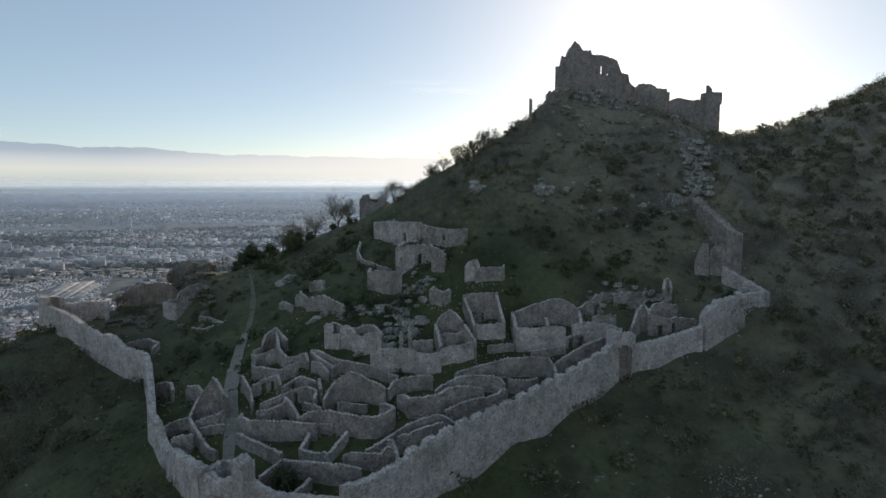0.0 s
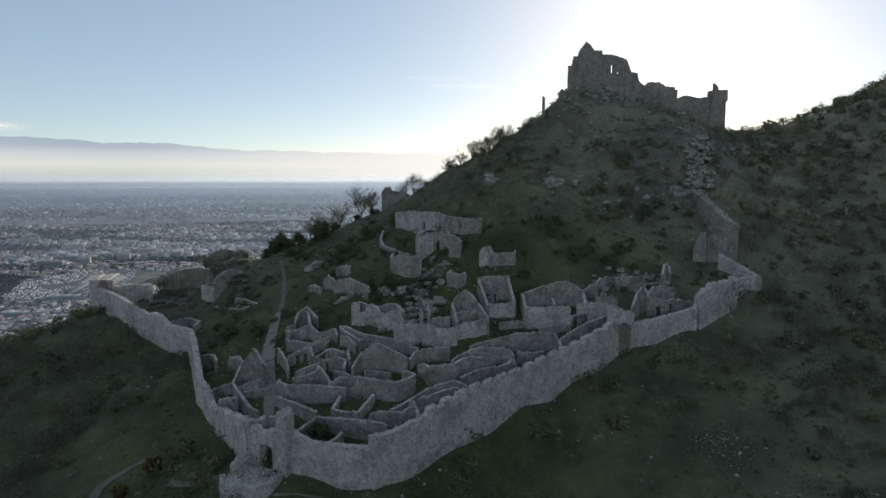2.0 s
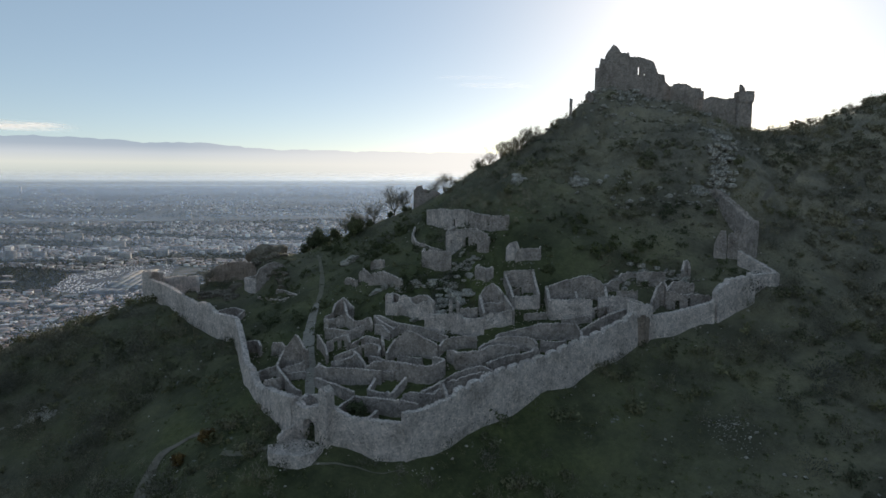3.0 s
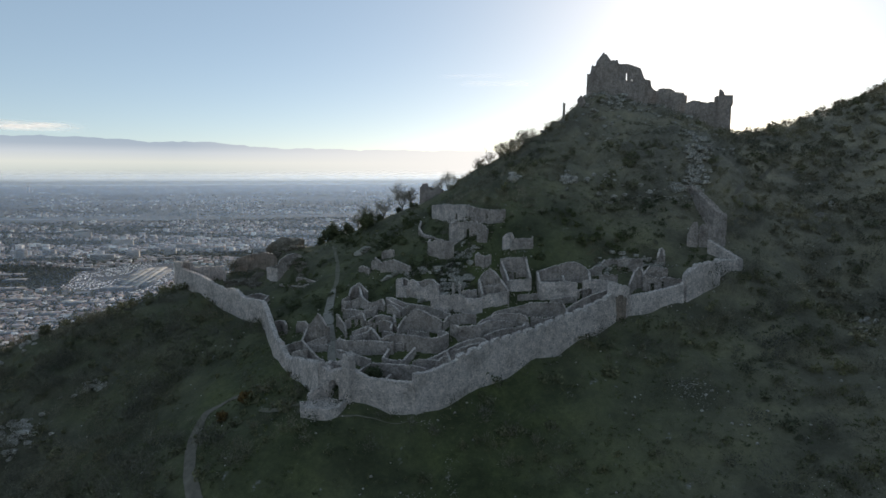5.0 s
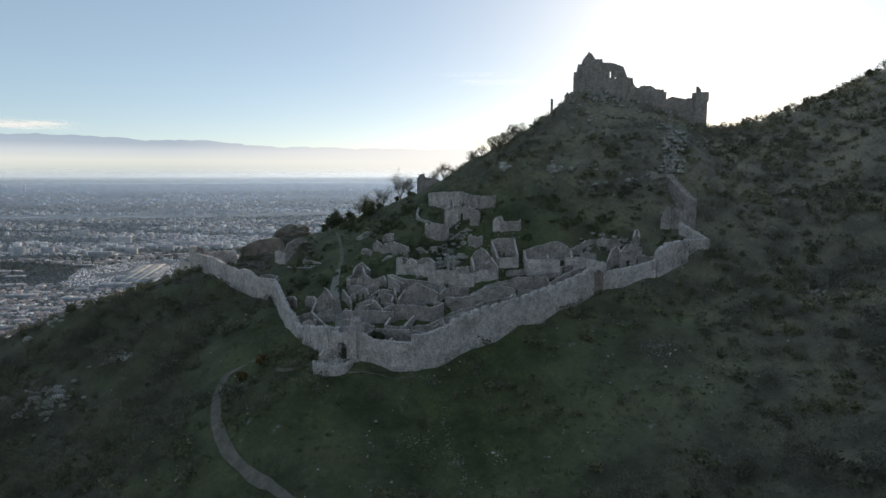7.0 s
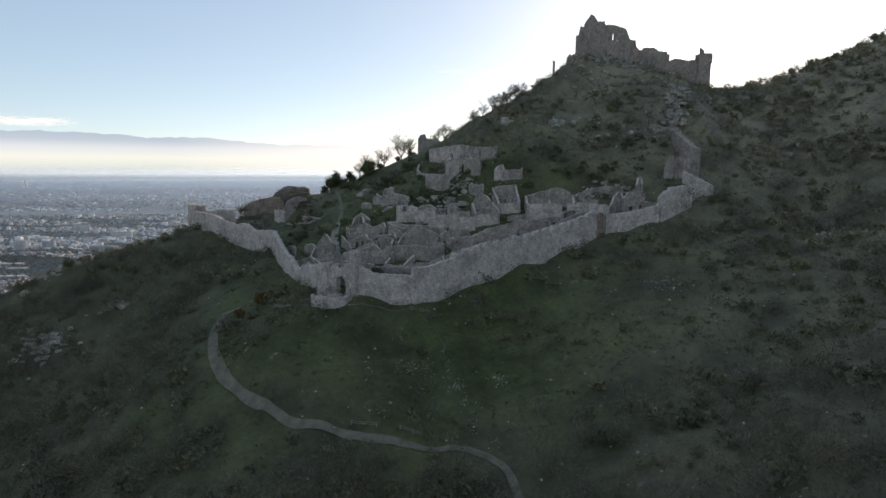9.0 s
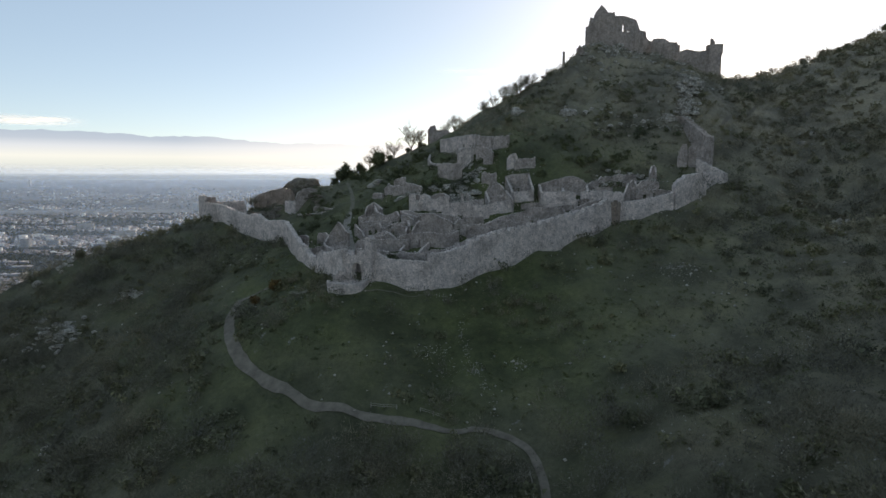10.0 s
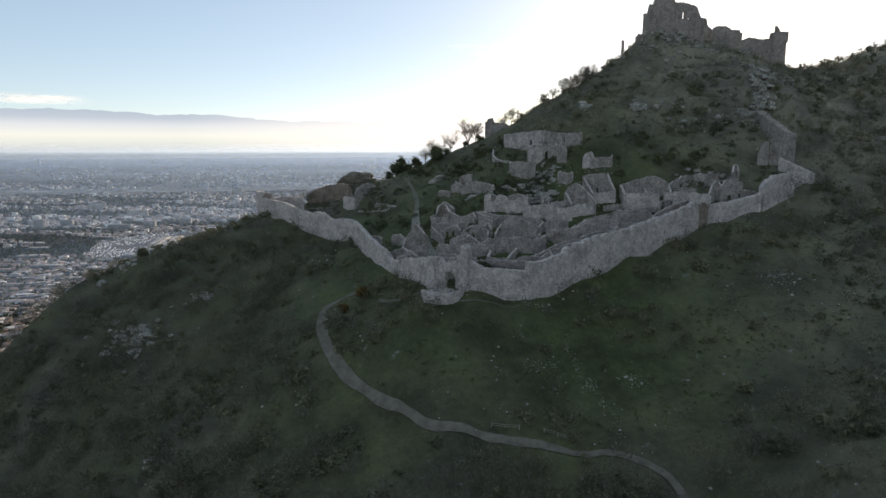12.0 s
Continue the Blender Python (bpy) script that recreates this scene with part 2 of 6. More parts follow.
def wob(x, y, z, scale, seed=0.0):
    return noise.noise(Vector((x * scale + seed, y * scale - seed, z * scale + 2.7 * seed)))


def block(bm, x, y, z, sx, sy, sz, turn=0.0, rough=0.12, seed=0.0):
    """A worn squared block with its foot at z."""
    made = bmesh.ops.create_cube(bm, size=1.0, matrix=Matrix.Translation((x, y, z + sz / 2)) @ pose(0, 0, 0, 0, 0, turn) @ Matrix.Diagonal((sx, sy, sz, 1)))
    bmesh.ops.subdivide_edges(bm, edges=list({e for v in made["verts"] for e in v.link_edges}), cuts=2, use_grid_fill=True)
    for v in bm.verts:
        if v.tag:
            continue
        v.tag = True
        v.co += Vector((wob(*v.co, 0.8, seed), wob(*v.co, 0.8, seed + 5), wob(*v.co, 0.8, seed + 9))) * rough


def strip(bm, line, s0, s1, thick, low, high, step, seed, batter=0.0, closed_low=False):
    """A length of masonry between two heights along a line; line(s) gives x, y and the sideways unit vector."""
    n, levels = max(1, round((s1 - s0) / step)), 6
    rows = []
    for k in range(n + 1):
        s = s0 + (s1 - s0) * k / n
        x, y, sx, sy = line(s)
        a, b = low(s, x, y), high(s, x, y)
        b = max(b, a + 0.15)
        row = []
        for side in (1, -1):
            for j in range(levels + 1):
                f = j / levels
                z = a + (b - a) * f
                out = thick / 2 + batter * (1 - f) * (side > 0) + 0.07 * wob(x + side, y, z, 0.5, seed) + 0.06 * wob(x + side, y, z, 2.1, seed) - (0.10 * thick * abs(wob(x, y, side, 1.9, seed)) if j == levels else 0)
                row.append(bm.verts.new((x + sx * out * side, y + sy * out * side, z + (0.10 if j == levels else 0.06) * wob(x, y, z, 1.7, seed + side))))
        rows.append(row)
    m = levels + 1
    for p, q in zip(rows, rows[1:]):
        for j in range(levels):
            bm.faces.new((p[j], q[j], q[j + 1], p[j + 1]))
            bm.faces.new((p[m + j], p[m + j + 1], q[m + j + 1], q[m + j]))
        # top faces take the paler, skylight-tinted slot
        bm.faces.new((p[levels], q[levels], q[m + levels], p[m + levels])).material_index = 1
        if closed_low:
            bm.faces.new((p[0], p[m], q[m], q[0]))
    for row in (rows[0], rows[-1]):
        for j in range(levels):
            bm.faces.new((row[j], row[j + 1], row[m + j + 1], row[m + j]))


def ruin_wall(name, pts, parent, mat=None, thick=0.9, ragged=0.75, step=0.36, openings=(), crenels=0.0, batter=0.0, seed=0.0, label="", foot=None, cap=None):
    """A ruined wall through the plan points (x, y, top), standing on the ground; openings are (along, width, sill, head) above the ground."""
    p = np.array(pts, float)
    length = np.r_[0, np.cumsum(np.hypot(*np.diff(p[:, :2], axis=0).T))]
    total = length[-1]
    seed = seed or (p[0, 0] * 0.37 + p[0, 1] * 0.11) % 17

    def line(s):
        k = min(max(np.searchsorted(length, s) - 1, 0), len(p) - 2)
        x, y = np.interp(s, length, p[:, 0]), np.interp(s, length, p[:, 1])
        d = p[k + 1, :2] - p[k, :2]
        for j, near in ((k, s - length[k]), (k + 1, length[k + 1] - s)):
            if 0 < j < len(p) - 1 and near < 0.02:
                d = (p[j, :2] - p[j - 1, :2]) / (length[j] - length[j - 1]) + (p[j + 1, :2] - p[j, :2]) / (length[j + 1] - length[j])
        d = d / (np.hypot(*d) + 1e-9)
        return x, y, d[1], -d[0]

    along = np.linspace(0, total, max(2, int(total / 0.25)))
    ax, ay = np.interp(along, length, p[:, 0]), np.interp(along, length, p[:, 1])
    soil = ground(ax, ay)
    lowest = np.min([soil] + [ground(ax + dx, ay + dy) for dx, dy in ((0.9, 0), (-0.9, 0), (0, 0.9), (0, -0.9))], 0) - 0.7

    def soil_at(s):
        return float(np.interp(s, along, soil))

    def floor_at(s, x, y):
        return foot if foot is not None else float(np.interp(s, along, lowest))

    def top_at(s, x, y):
        z = np.interp(s, length, p[:, 2])
        j = wob(x, y, 0, 0.3, seed) * 0.9 + wob(x, y, 0, 0.9, seed) * 0.5
        course = math.sin(91.7 * math.floor(s / 0.8 + 0.5 * wob(x, y, 0, 0.4, seed)) + 7.3 * seed)
        z += ragged * (0.45 * j + 0.28 * round(course * 1.6) / 1.6) + 0.13 * math.sin(53.3 * math.floor(s / 0.36) + 3.1 * seed)
        bite = wob(x, y, 0, 0.16, seed + 3)
        z -= ragged * 1.6 * max(0, bite - 0.32)
        if crenels and ((s + 0.5 * wob(x, y, 0, 0.2, seed)) % 3.1) < 2.1 and math.sin(37.7 * math.floor(s / 3.1) + seed) > -0.5:
            z += crenels
        return z

    bm = bmesh.new()
    cuts = sorted({0.0, total, *(float(v) for v in length), *(v for s, w, *_ in openings for v in (s - w / 2, s + w / 2) if 0 < v < total)})
    for a, b in zip(cuts, cuts[1:]):
        if b - a < 0.05:
            continue
        mid = (a + b) / 2
        hole = [o for o in openings if abs(mid - o[0]) < o[1] / 2]
        if hole:
            _, _, sill, head = hole[0]
            if sill > 0:
                strip(bm, line, a, b, thick, floor_at, lambda s, x, y: soil_at(s) + sill, step, seed)
            strip(bm, line, a, b, thick, lambda s, x, y: soil_at(s) + head, lambda s, x, y: max(top_at(s, x, y), soil_at(s) + head + 0.3), step, seed, 0, True)
        else:
            strip(bm, line, a, b, thick, floor_at, top_at, step, seed, batter)
    bmesh.ops.remove_doubles(bm, verts=bm.verts, dist=0.02)
    made = part(name, bm, mat or STONE, parent, label)
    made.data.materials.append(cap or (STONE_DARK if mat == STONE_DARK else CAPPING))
    return made


# ---- the ground ----
# heights of the hill set to fit the camera's view, landform by landform: x, y, z in metres
CASTLE_ROCK = [(48, 216, 28), (38, 212, 25), (62, 214, 24), (77, 210, 20), (88, 210, 14), (96, 208, 10), (30, 205, 18), (24, 201, 14), (17.5, 196, 9.7),
               (7, 184, 2), (-2.5, 184, -1.2), (-8, 186, -5.2), (3, 176, -3.5), (48, 172, 5), (8, 158, -5), (26, 155, -6.5), (53, 148, -9.5), (73, 159, 0),
               (74, 172, 7), (90, 164, -7.5), (107, 155, -15), (30, 180, 5), (60, 190, 14)]
EAST_RIDGE = [(99, 205, 10), (115, 205, 12.8), (133, 212, 19.4), (143, 207, 22), (185, 235, 40), (250, 280, 62), (90, 105, -41),
              (95, 118, -38), (70, 60, -53.5), (55, 53, -60), (30, 18, -64), (112, 60, -36), (135, 110, -18),
              (160, 165, 8), (120, 0, -30), (60, -30, -56), (200, 100, 20), (300, 200, 70), (190, -60, -20)]
WALL_FOOT = [(-34, 78, -52.8), (-34, 69, -54.8), (-15, 74, -54.2), (-5, 79.4, -52.6), (2.5, 84.6, -51.0), (9, 89.2, -48.4), (16, 94.4, -46.7), (22, 98.6, -45.0), (29, 103, -43.4),
             (35, 107, -41), (48, 111, -38.1), (58, 112, -36), (61.5, 115.5, -33), (65, 117.5, -30.4), (70, 119, -30.4), (69, 132, -24), (63, 145, -15), (64, 151, -9),
             (-112, 161, -45.2), (-99.5, 152, -46), (-87.5, 143, -49.3), (-78.5, 136.5, -50.3), (-69, 127, -50.5),
             (-57.5, 102, -52.6), (-49.5, 94, -53.4), (-45, 88, -53.7)]
TOWN = [(9, 98, -43.2), (-10, 92, -46.5), (-20, 84, -50), (20, 108, -38.7), (-37, 98, -49), (-20, 101, -44.8), (-14, 108, -39.5),
        (-45, 112, -47), (-40, 130, -41.5), (-17, 117, -37.5), (4, 120, -32.8), (26, 118, -33.8), (50, 118, -33.5),
        (12, 125, -26.6), (-18, 132, -28.5), (-11, 137, -26.5), (-3, 140, -19.5), (-2, 130.5, -24.2), (-15, 155, -20), (-26, 186, -15.6), (-45, 162, -31), (-33, 184, -18.5), (-39.5, 183, -20.6), (-47.5, 183, -23.6), (-55.5, 184, -27.7),
        (-64.5, 186, -31.6), (-73, 187, -33.6), (-81, 187, -33.5), (-88, 183, -37), (-80, 164, -43), (-97, 167, -43), (-60, 150, -40), (-60, 133, -46), (58, 128, -28), (40, 128, -26.5)]
WEST_FLANK = [(-64, 84, -60), (-59, 62, -64), (-43, 47, -69), (-29, 41, -71), (-2, 35, -71.6), (4, 33, -72), (-16, 60, -62.3),
              (-3, 56, -65.3), (43, 84, -49.4), (-111, 112, -65), (-114, 95, -75.5), (-130, 100, -74), (-153, 122, -71), (-147, 136, -58),
              (-172, 140, -67), (-178, 130, -74), (-130, 155, -52)]
FAR_SIDES = [(-33, 22, -80), (0, 15, -79), (-80, 40, -86), (-20, -10, -86), (-130, 60, -98), (0, -70, -82), (-70, -70, -105),
             (50, 265, -20), (0, 235, -35), (-45, 235, -50), (115, 265, -10), (160, 290, 10), (50, 330, -80), (-110, 240, -85),
             (-190, 200, -110), (-300, 150, -165), (-250, 40, -160), (220, 350, 30)]
KNOTS = np.array(CASTLE_ROCK + EAST_RIDGE + WALL_FOOT + TOWN + WEST_FLANK + FAR_SIDES, float)


def _basis(ax, ay, bx, by):
    return np.sqrt((ax[:, None] - bx) ** 2 + (ay[:, None] - by) ** 2 + 16.0)


def _solve_hill():
    n = len(KNOTS)
    m = np.zeros((n + 3, n + 3))
    m[:n, :n] = _basis(KNOTS[:, 0], KNOTS[:, 1], KNOTS[:, 0], KNOTS[:, 1]) - np.eye(n) * 0.6
    m[:n, n], m[:n, n + 1:n + 3] = 1, KNOTS[:, :2]
    m[n, :n], m[n + 1:n + 3, :n] = 1, KNOTS[:, :2].T
    return np.linalg.solve(m, np.r_[KNOTS[:, 2], 0, 0, 0])


HILL = _solve_hill()
PLAIN_Z = -250.0


def plain(x, y):
    """The plain, lifted smoothly past two kilometres so that five kilometres hold all its depth."""
    r = np.hypot(x, y + 40)
    s = np.clip((r - 2000) / 2950, 0, 0.97)
    d = np.where(r > 2000, 2000 + (np.maximum(r, 2000) - 2000) / (1 - s), r)
    return np.where(r > 2000, PLAIN_Z * r / np.maximum(d, 1) - 14 * (1 - r / np.maximum(d, 1)), PLAIN_Z)


def smooth_step(v, a, b):
    s = np.clip((v - a) / (b - a), 0, 1)
    return s * s * (3 - 2 * s)


def ground(x, y):
    """Height of the bare ground at arrays or numbers x, y."""
    x, y = np.atleast_1d(np.asarray(x, float)), np.atleast_1d(np.asarray(y, float))
    out = np.empty(x.shape)
    fx, fy, fo = x.ravel(), y.ravel(), out.ravel()
    for a in range(0, len(fx), 20000):
        px, py = fx[a:a + 20000], fy[a:a + 20000]
        hill = _basis(px, py, KNOTS[:, 0], KNOTS[:, 1]) @ HILL[:-3] + HILL[-3] + px * HILL[-2] + py * HILL[-1]
        w = smooth_step(np.hypot(px - 20, (py - 110)), 270, 620)
        fo[a:a + 20000] = hill * (1 - w) + plain(px, py) * w
    out = fo.reshape(x.shape)
    return out


def gz(x, y):
    return float(ground(x, y)[0])


def waves(x, y, count, low, high, size, seed):
    """Small swells of the soil, a sum of long and short ones."""
    r = np.random.RandomState(seed)
    out = 0
    for _ in range(count):
        length, turn, phase = r.uniform(low, high), r.uniform(0, 6.283), r.uniform(0, 6.283)
        out = out + np.sin((x * math.cos(turn) + y * math.sin(turn)) * 6.283 / length + phase) * size * length / high
    return out


bare_ground = ground


def ground(x, y):
    x, y = np.atleast_1d(np.asarray(x, float)), np.atleast_1d(np.asarray(y, float))
    z = bare_ground(x, y)
    near = 1 - smooth_step(np.hypot(x - 10, y - 110), 330, 600)
    rocky = np.exp(-(((x - 48) / 42) ** 2 + ((y - 188) / 30) ** 2) ** 2)
    z = z + near * (waves(x, y, 9, 3, 13, 0.2, 4) + rocky * waves(x, y, 6, 4, 11, 0.7, 7))
    z = z + 4.6 * np.exp(-((x + 77) / 7) ** 2 - ((y - 176) / 5) ** 2) + 3.4 * np.exp(-((x + 69) / 5) ** 2 - ((y - 165) / 5) ** 2)
    ledge = z / 3.2
    return z + rocky * 1.1 * (np.floor(ledge) + smooth_step(ledge - np.floor(ledge), 0.62, 1.0) - ledge + 0.4)


def axis_steps(low, high, step, ends):
    inner = list(np.arange(low, high + 0.01, step))
    for sign, end in ((-1, ends[0]), (1, ends[1])):
        v, d = (inner[0], step) if sign < 0 else (inner[-1], step)
        more = []
        while abs(v) < abs(end):
            d = min(d * 1.13, 160)
            v += sign * d
            more.append(v)
        inner = more[::-1] + inner if sign < 0 else inner + more
    return np.array(inner)


def build_ground():
    xs, ys = axis_steps(-205, 215, 1.45, (-4800, 4800)), axis_steps(-70, 270, 1.45, (-2500, 4860))
    gx, gy = np.meshgrid(xs, ys)
    z = ground(gx, gy)
    n, m = gx.shape
    k = np.arange(n * m).reshape(n, m)
    quads = np.stack([k[:-1, :-1], k[:-1, 1:], k[1:, 1:], k[1:, :-1]], -1).reshape(-1, 4)
    mid = np.hypot(gx[:-1, :-1] - 20, gy[:-1, :-1] - 110).ravel() > 560
    ob = new("ground", as_mesh("ground", np.stack([gx, gy, z], -1).reshape(-1, 3), quads, [GROUND, PLAIN], mid.astype(int), True))
    tagged(ob, "dark green and brown scrubby hillside above a wide plain", "ground", kind="structure")


build_ground()


def ribbon(name, pts, widths, mat, label, lift=0.10):
    """A path that lies on the ground."""
    p = np.array(pts, float)
    length = np.r_[0, np.cumsum(np.hypot(*np.diff(p, axis=0).T))]
    s = np.linspace(0, length[-1], max(4, int(length[-1] / 0.8)))
    x, y = np.interp(s, length, p[:, 0]), np.interp(s, length, p[:, 1])
    for _ in range(16):
        x[1:-1], y[1:-1] = (x[:-2] + 2 * x[1:-1] + x[2:]) / 4, (y[:-2] + 2 * y[1:-1] + y[2:]) / 4
    dx, dy = np.gradient(x), np.gradient(y)
    n = np.hypot(dx, dy) + 1e-9
    w = np.interp(s, np.linspace(0, length[-1], len(widths)), widths) / 2 * (1 + 0.06 * np.sin(s * 0.37) + 0.04 * np.sin(s * 1.3 + 1))
    across = np.linspace(-1, 1, 6)
    vx, vy = x[:, None] + (dy / n * w)[:, None] * across, y[:, None] - (dx / n * w)[:, None] * across
    v = np.stack([vx, vy, ground(vx, vy) + lift + 0.02 * (1 - across ** 2)], -1)
    k = np.arange(v.shape[0] * 6).reshape(-1, 6)
    quads = np.stack([k[:-1, :-1], k[1:, :-1], k[1:, 1:], k[:-1, 1:]], -1).reshape(-1, 4)
    ob = new(name, as_mesh(name, v.reshape(-1, 3), quads, [mat], None, True))
    return tagged(ob, label, "path", kind="structure")


ROAD = [(-58, 88.6), (-62.6, 89.5), (-66, 87), (-66.3, 81), (-63.4, 72), (-59.6, 63.6), (-55.0, 56.8), (-49.4, 51.4), (-42.6, 46.8), (-36.0, 43.6), (-29, 41.2), (-22.3, 39.8), (-11.9, 38.0), (-3, 35.9), (1.6, 34.8), (4.2, 32.7), (5.9, 29.3), (6.6, 25), (6.6, 18), (5.6, 5), (2, -10)]
ribbon("road", ROAD,
       (1.6, 2.4, 2.4, 2.0, 1.6, 1.4, 1.4, 1.8), PATH_DIRT, "pale gravel track winding through the scrub", 0.16)
ribbon("path", [(-58, 172), (-55.8, 166.9), (-52, 155.7), (-49.5, 145.3), (-49.3, 139)], (0.5, 1.1, 1.5, 1.7), TURF_PATH, "trodden earth path climbing the grassy bank", 0.12)
ribbon("path", [(-49.3, 140), (-49.2, 137.8), (-48.7, 131.6), (-47.2, 124.2), (-44.5, 114.3), (-42.3, 108), (-40, 101), (-38, 93), (-36, 86)], (1.7, 3.0, 3.0, 2.6, 2.2, 2.0), PAVING, "pale paved lane climbing through the ruined village", 0.14)
ribbon("path", [(-51, 79.2), (-45, 78), (-40, 75.8), (-35, 72.5), (-28, 71.5), (-15, 71.5)], (1.3, 1.0, 0.4, 0.2), TURF_PATH, "narrow trodden path before the gate", 0.13)
ribbon("path", [(76, 149), (80.3, 153.2), (90.5, 165), (98, 172.3), (102, 178), (104, 185)], (0.8, 1.2, 0.8), PATH_DIRT, "earth footpath on the scrubby hillside", 0.14)


# ---- the town wall and its gate ----
town_wall = thing("town_wall", -15, 75, -54.6, "long pale limestone curtain wall with a ragged, partly crenellated top", "town wall")
ruin_wall("curtain", [(-29.4, 76.7, -45.4), (-27.6, 76.3, -46.2), (-25.6, 76.0, -47.2), (-22, 75.6, -47.5), (-15.6, 74.8, -47.6), (-14.7, 75.2, -47.4)],
          town_wall, thick=1.3, ragged=0.2, batter=0.5, seed=3.1)
ruin_wall("curtain", [(-15.8, 74.4, -45.6), (-13.2, 76.0, -45.7), (-11.4, 77.2, -45.2), (-8.5, 79, -44.7), (-7, 80, -44.1)],
          town_wall, thick=1.4, ragged=0.3, batter=0.5, seed=3.2)
ruin_wall("curtain", [(-7, 80, -44.0), (-2.4, 83.2, -42.6), (2.3, 86.5, -41.6), (10.3, 91.9, -40.6), (15.9, 95.7, -39.2), (21.9, 99.8, -37.9), (28.4, 104.2, -36.0), (33, 107.5, -33.8)],
          town_wall, thick=1.4, ragged=0.22, step=0.22, crenels=0.7, batter=0.5, seed=3.4)
ruin_wall("tower", [(30.8, 108.8, -32.3), (31.4, 106.6, -32.3), (33.6, 106.2, -32.4), (35.3, 107.6, -32.9), (35, 109.6, -33.2)], town_wall, thick=1.0, ragged=0.6, seed=6.2, label="broken half-round wall tower")
ruin_wall("stained_facing", [(32.0, 105.95, -35.2), (33.2, 105.6, -34.6), (34.6, 106.3, -35.4)], town_wall, STONE_RUSTY, thick=0.5, ragged=0.3, seed=6.6, label="rust-stained patch of facing")
ruin_wall("curtain", [(35.2, 108.2, -35.4), (42, 110.2, -34.6), (48.6, 112, -33.2), (50.5, 112.4, -32.4)], town_wall, thick=1.4, ragged=0.3, batter=0.3, seed=8.0)
ruin_wall("bastion", [(50.8, 112.4, -30.8), (52.2, 113.0, -29.4), (54, 113.7, -28.2), (57, 114.8, -27.8), (60.4, 116.0, -27.5)], town_wall, thick=1.8, ragged=0.2, step=0.25, crenels=0.45, batter=0.3, seed=9.4, label="tall projecting bastion of the town wall")
ruin_wall("bastion", [(60.2, 115.6, -27.5), (61.2, 118.6, -27.4), (62, 121, -27.2)], town_wall, thick=1.5, ragged=0.2, seed=9.9)
ruin_wall("curtain", [(60.3, 117, -27.3), (64, 119, -27.2), (68.2, 120.5, -27.2)], town_wall, thick=1.4, ragged=0.25, seed=11)
ruin_wall("curtain", [(68.2, 120.5, -27.2), (66, 124, -25.6), (62.5, 128.5, -23.0)], town_wall, thick=1.6, ragged=0.3, seed=12)
ruin_wall("tower", [(60.8, 131.6, -19.4), (61.5, 131.2, -18.6), (63, 130.8, -18.2), (63.6, 130.8, -19.4), (64.3, 130.9, -18.6), (64.8, 131, -16.8), (66.5, 131.4, -16.2), (67.9, 132.2, -15.9)], town_wall, STONE_OLD_SHADED, thick=1.2, ragged=0.4, seed=13, label="gutted stone wall tower", cap=STONE_DARK)
ruin_wall("tower", [(57.6, 132.4, -22.0), (58.2, 132.2, -20.0), (59.0, 131.8, -18.2), (60.0, 131.5, -18.0), (60.4, 131.4, -20.5)], town_wall, STONE_OLD_SHADED, thick=1.1, ragged=0.5, seed=13.5, cap=STONE_DARK)
ruin_wall("tower", [(67.9, 132.2, -15.9), (67.2, 136, -15.0)], town_wall, STONE_OLD_SHADED, thick=1.4, ragged=0.5, seed=14, cap=STONE_DARK)
ruin_wall("curtain", [(67.4, 134.5, -15.6), (66.4, 140, -12.8), (65.2, 146, -9.6), (64.4, 150, -7.6), (62.4, 151, -7.8)], town_wall, STONE_OLD_SHADED, thick=2.0, ragged=0.7, batter=0.6, seed=15, cap=STONE_DARK)
ruin_wall("curtain", [(-111.3, 161.6, -38.3), (-105, 157, -38.8), (-98.5, 152.1, -39.4), (-92, 147.5, -41.4), (-86.4, 143.3, -42.2), (-84, 141.6, -41.2), (-81.5, 139.8, -41.4), (-77.4, 136.8, -43.6), (-68.4, 128.6, -42.6)], town_wall, thick=1.4, ragged=0.5, batter=0.3, seed=17)
ruin_wall("curtain", [(-68.4, 128.6, -42.8), (-65.6, 124, -43.6), (-61, 115, -45.4), (-55.6, 104, -46.8), (-53, 101, -47.6)], town_wall, thick=1.4, ragged=0.5, batter=0.3, seed=18)
ruin_wall("curtain", [(-53, 101, -48.2), (-50.6, 97.6, -50.0), (-48.2, 94.5, -49.6), (-46, 91.5, -48.2), (-43.8, 88.9, -48.0), (-39.5, 83.4, -46.4), (-36.8, 80.2, -45.6)], town_wall, thick=1.5, ragged=0.8, batter=0.4, seed=19)
corner_tower = thing("corner_tower", -112, 161, -45, "ruined pale stone corner tower of the town wall", "tower")
ruin_wall("wall", [(-110.6, 160.6, -36.0), (-113.4, 161.6, -35.8), (-113.6, 165, -36.4), (-110.5, 166.5, -36.8), (-108.6, 163.8, -36.6)], corner_tower, thick=1.2, ragged=0.5, seed=20)
ruin_wall("wall", [(-108.6, 165, -38.4), (-102, 167, -38.2), (-97.5, 166.5, -38.0), (-96.5, 164, -39.2)], corner_tower, thick=0.9, ragged=0.6, seed=21, label="low side wall")

gatehouse = thing("gatehouse", -34, 78, -53, "ruined limestone gatehouse with a tall round-arched gateway", "gatehouse")


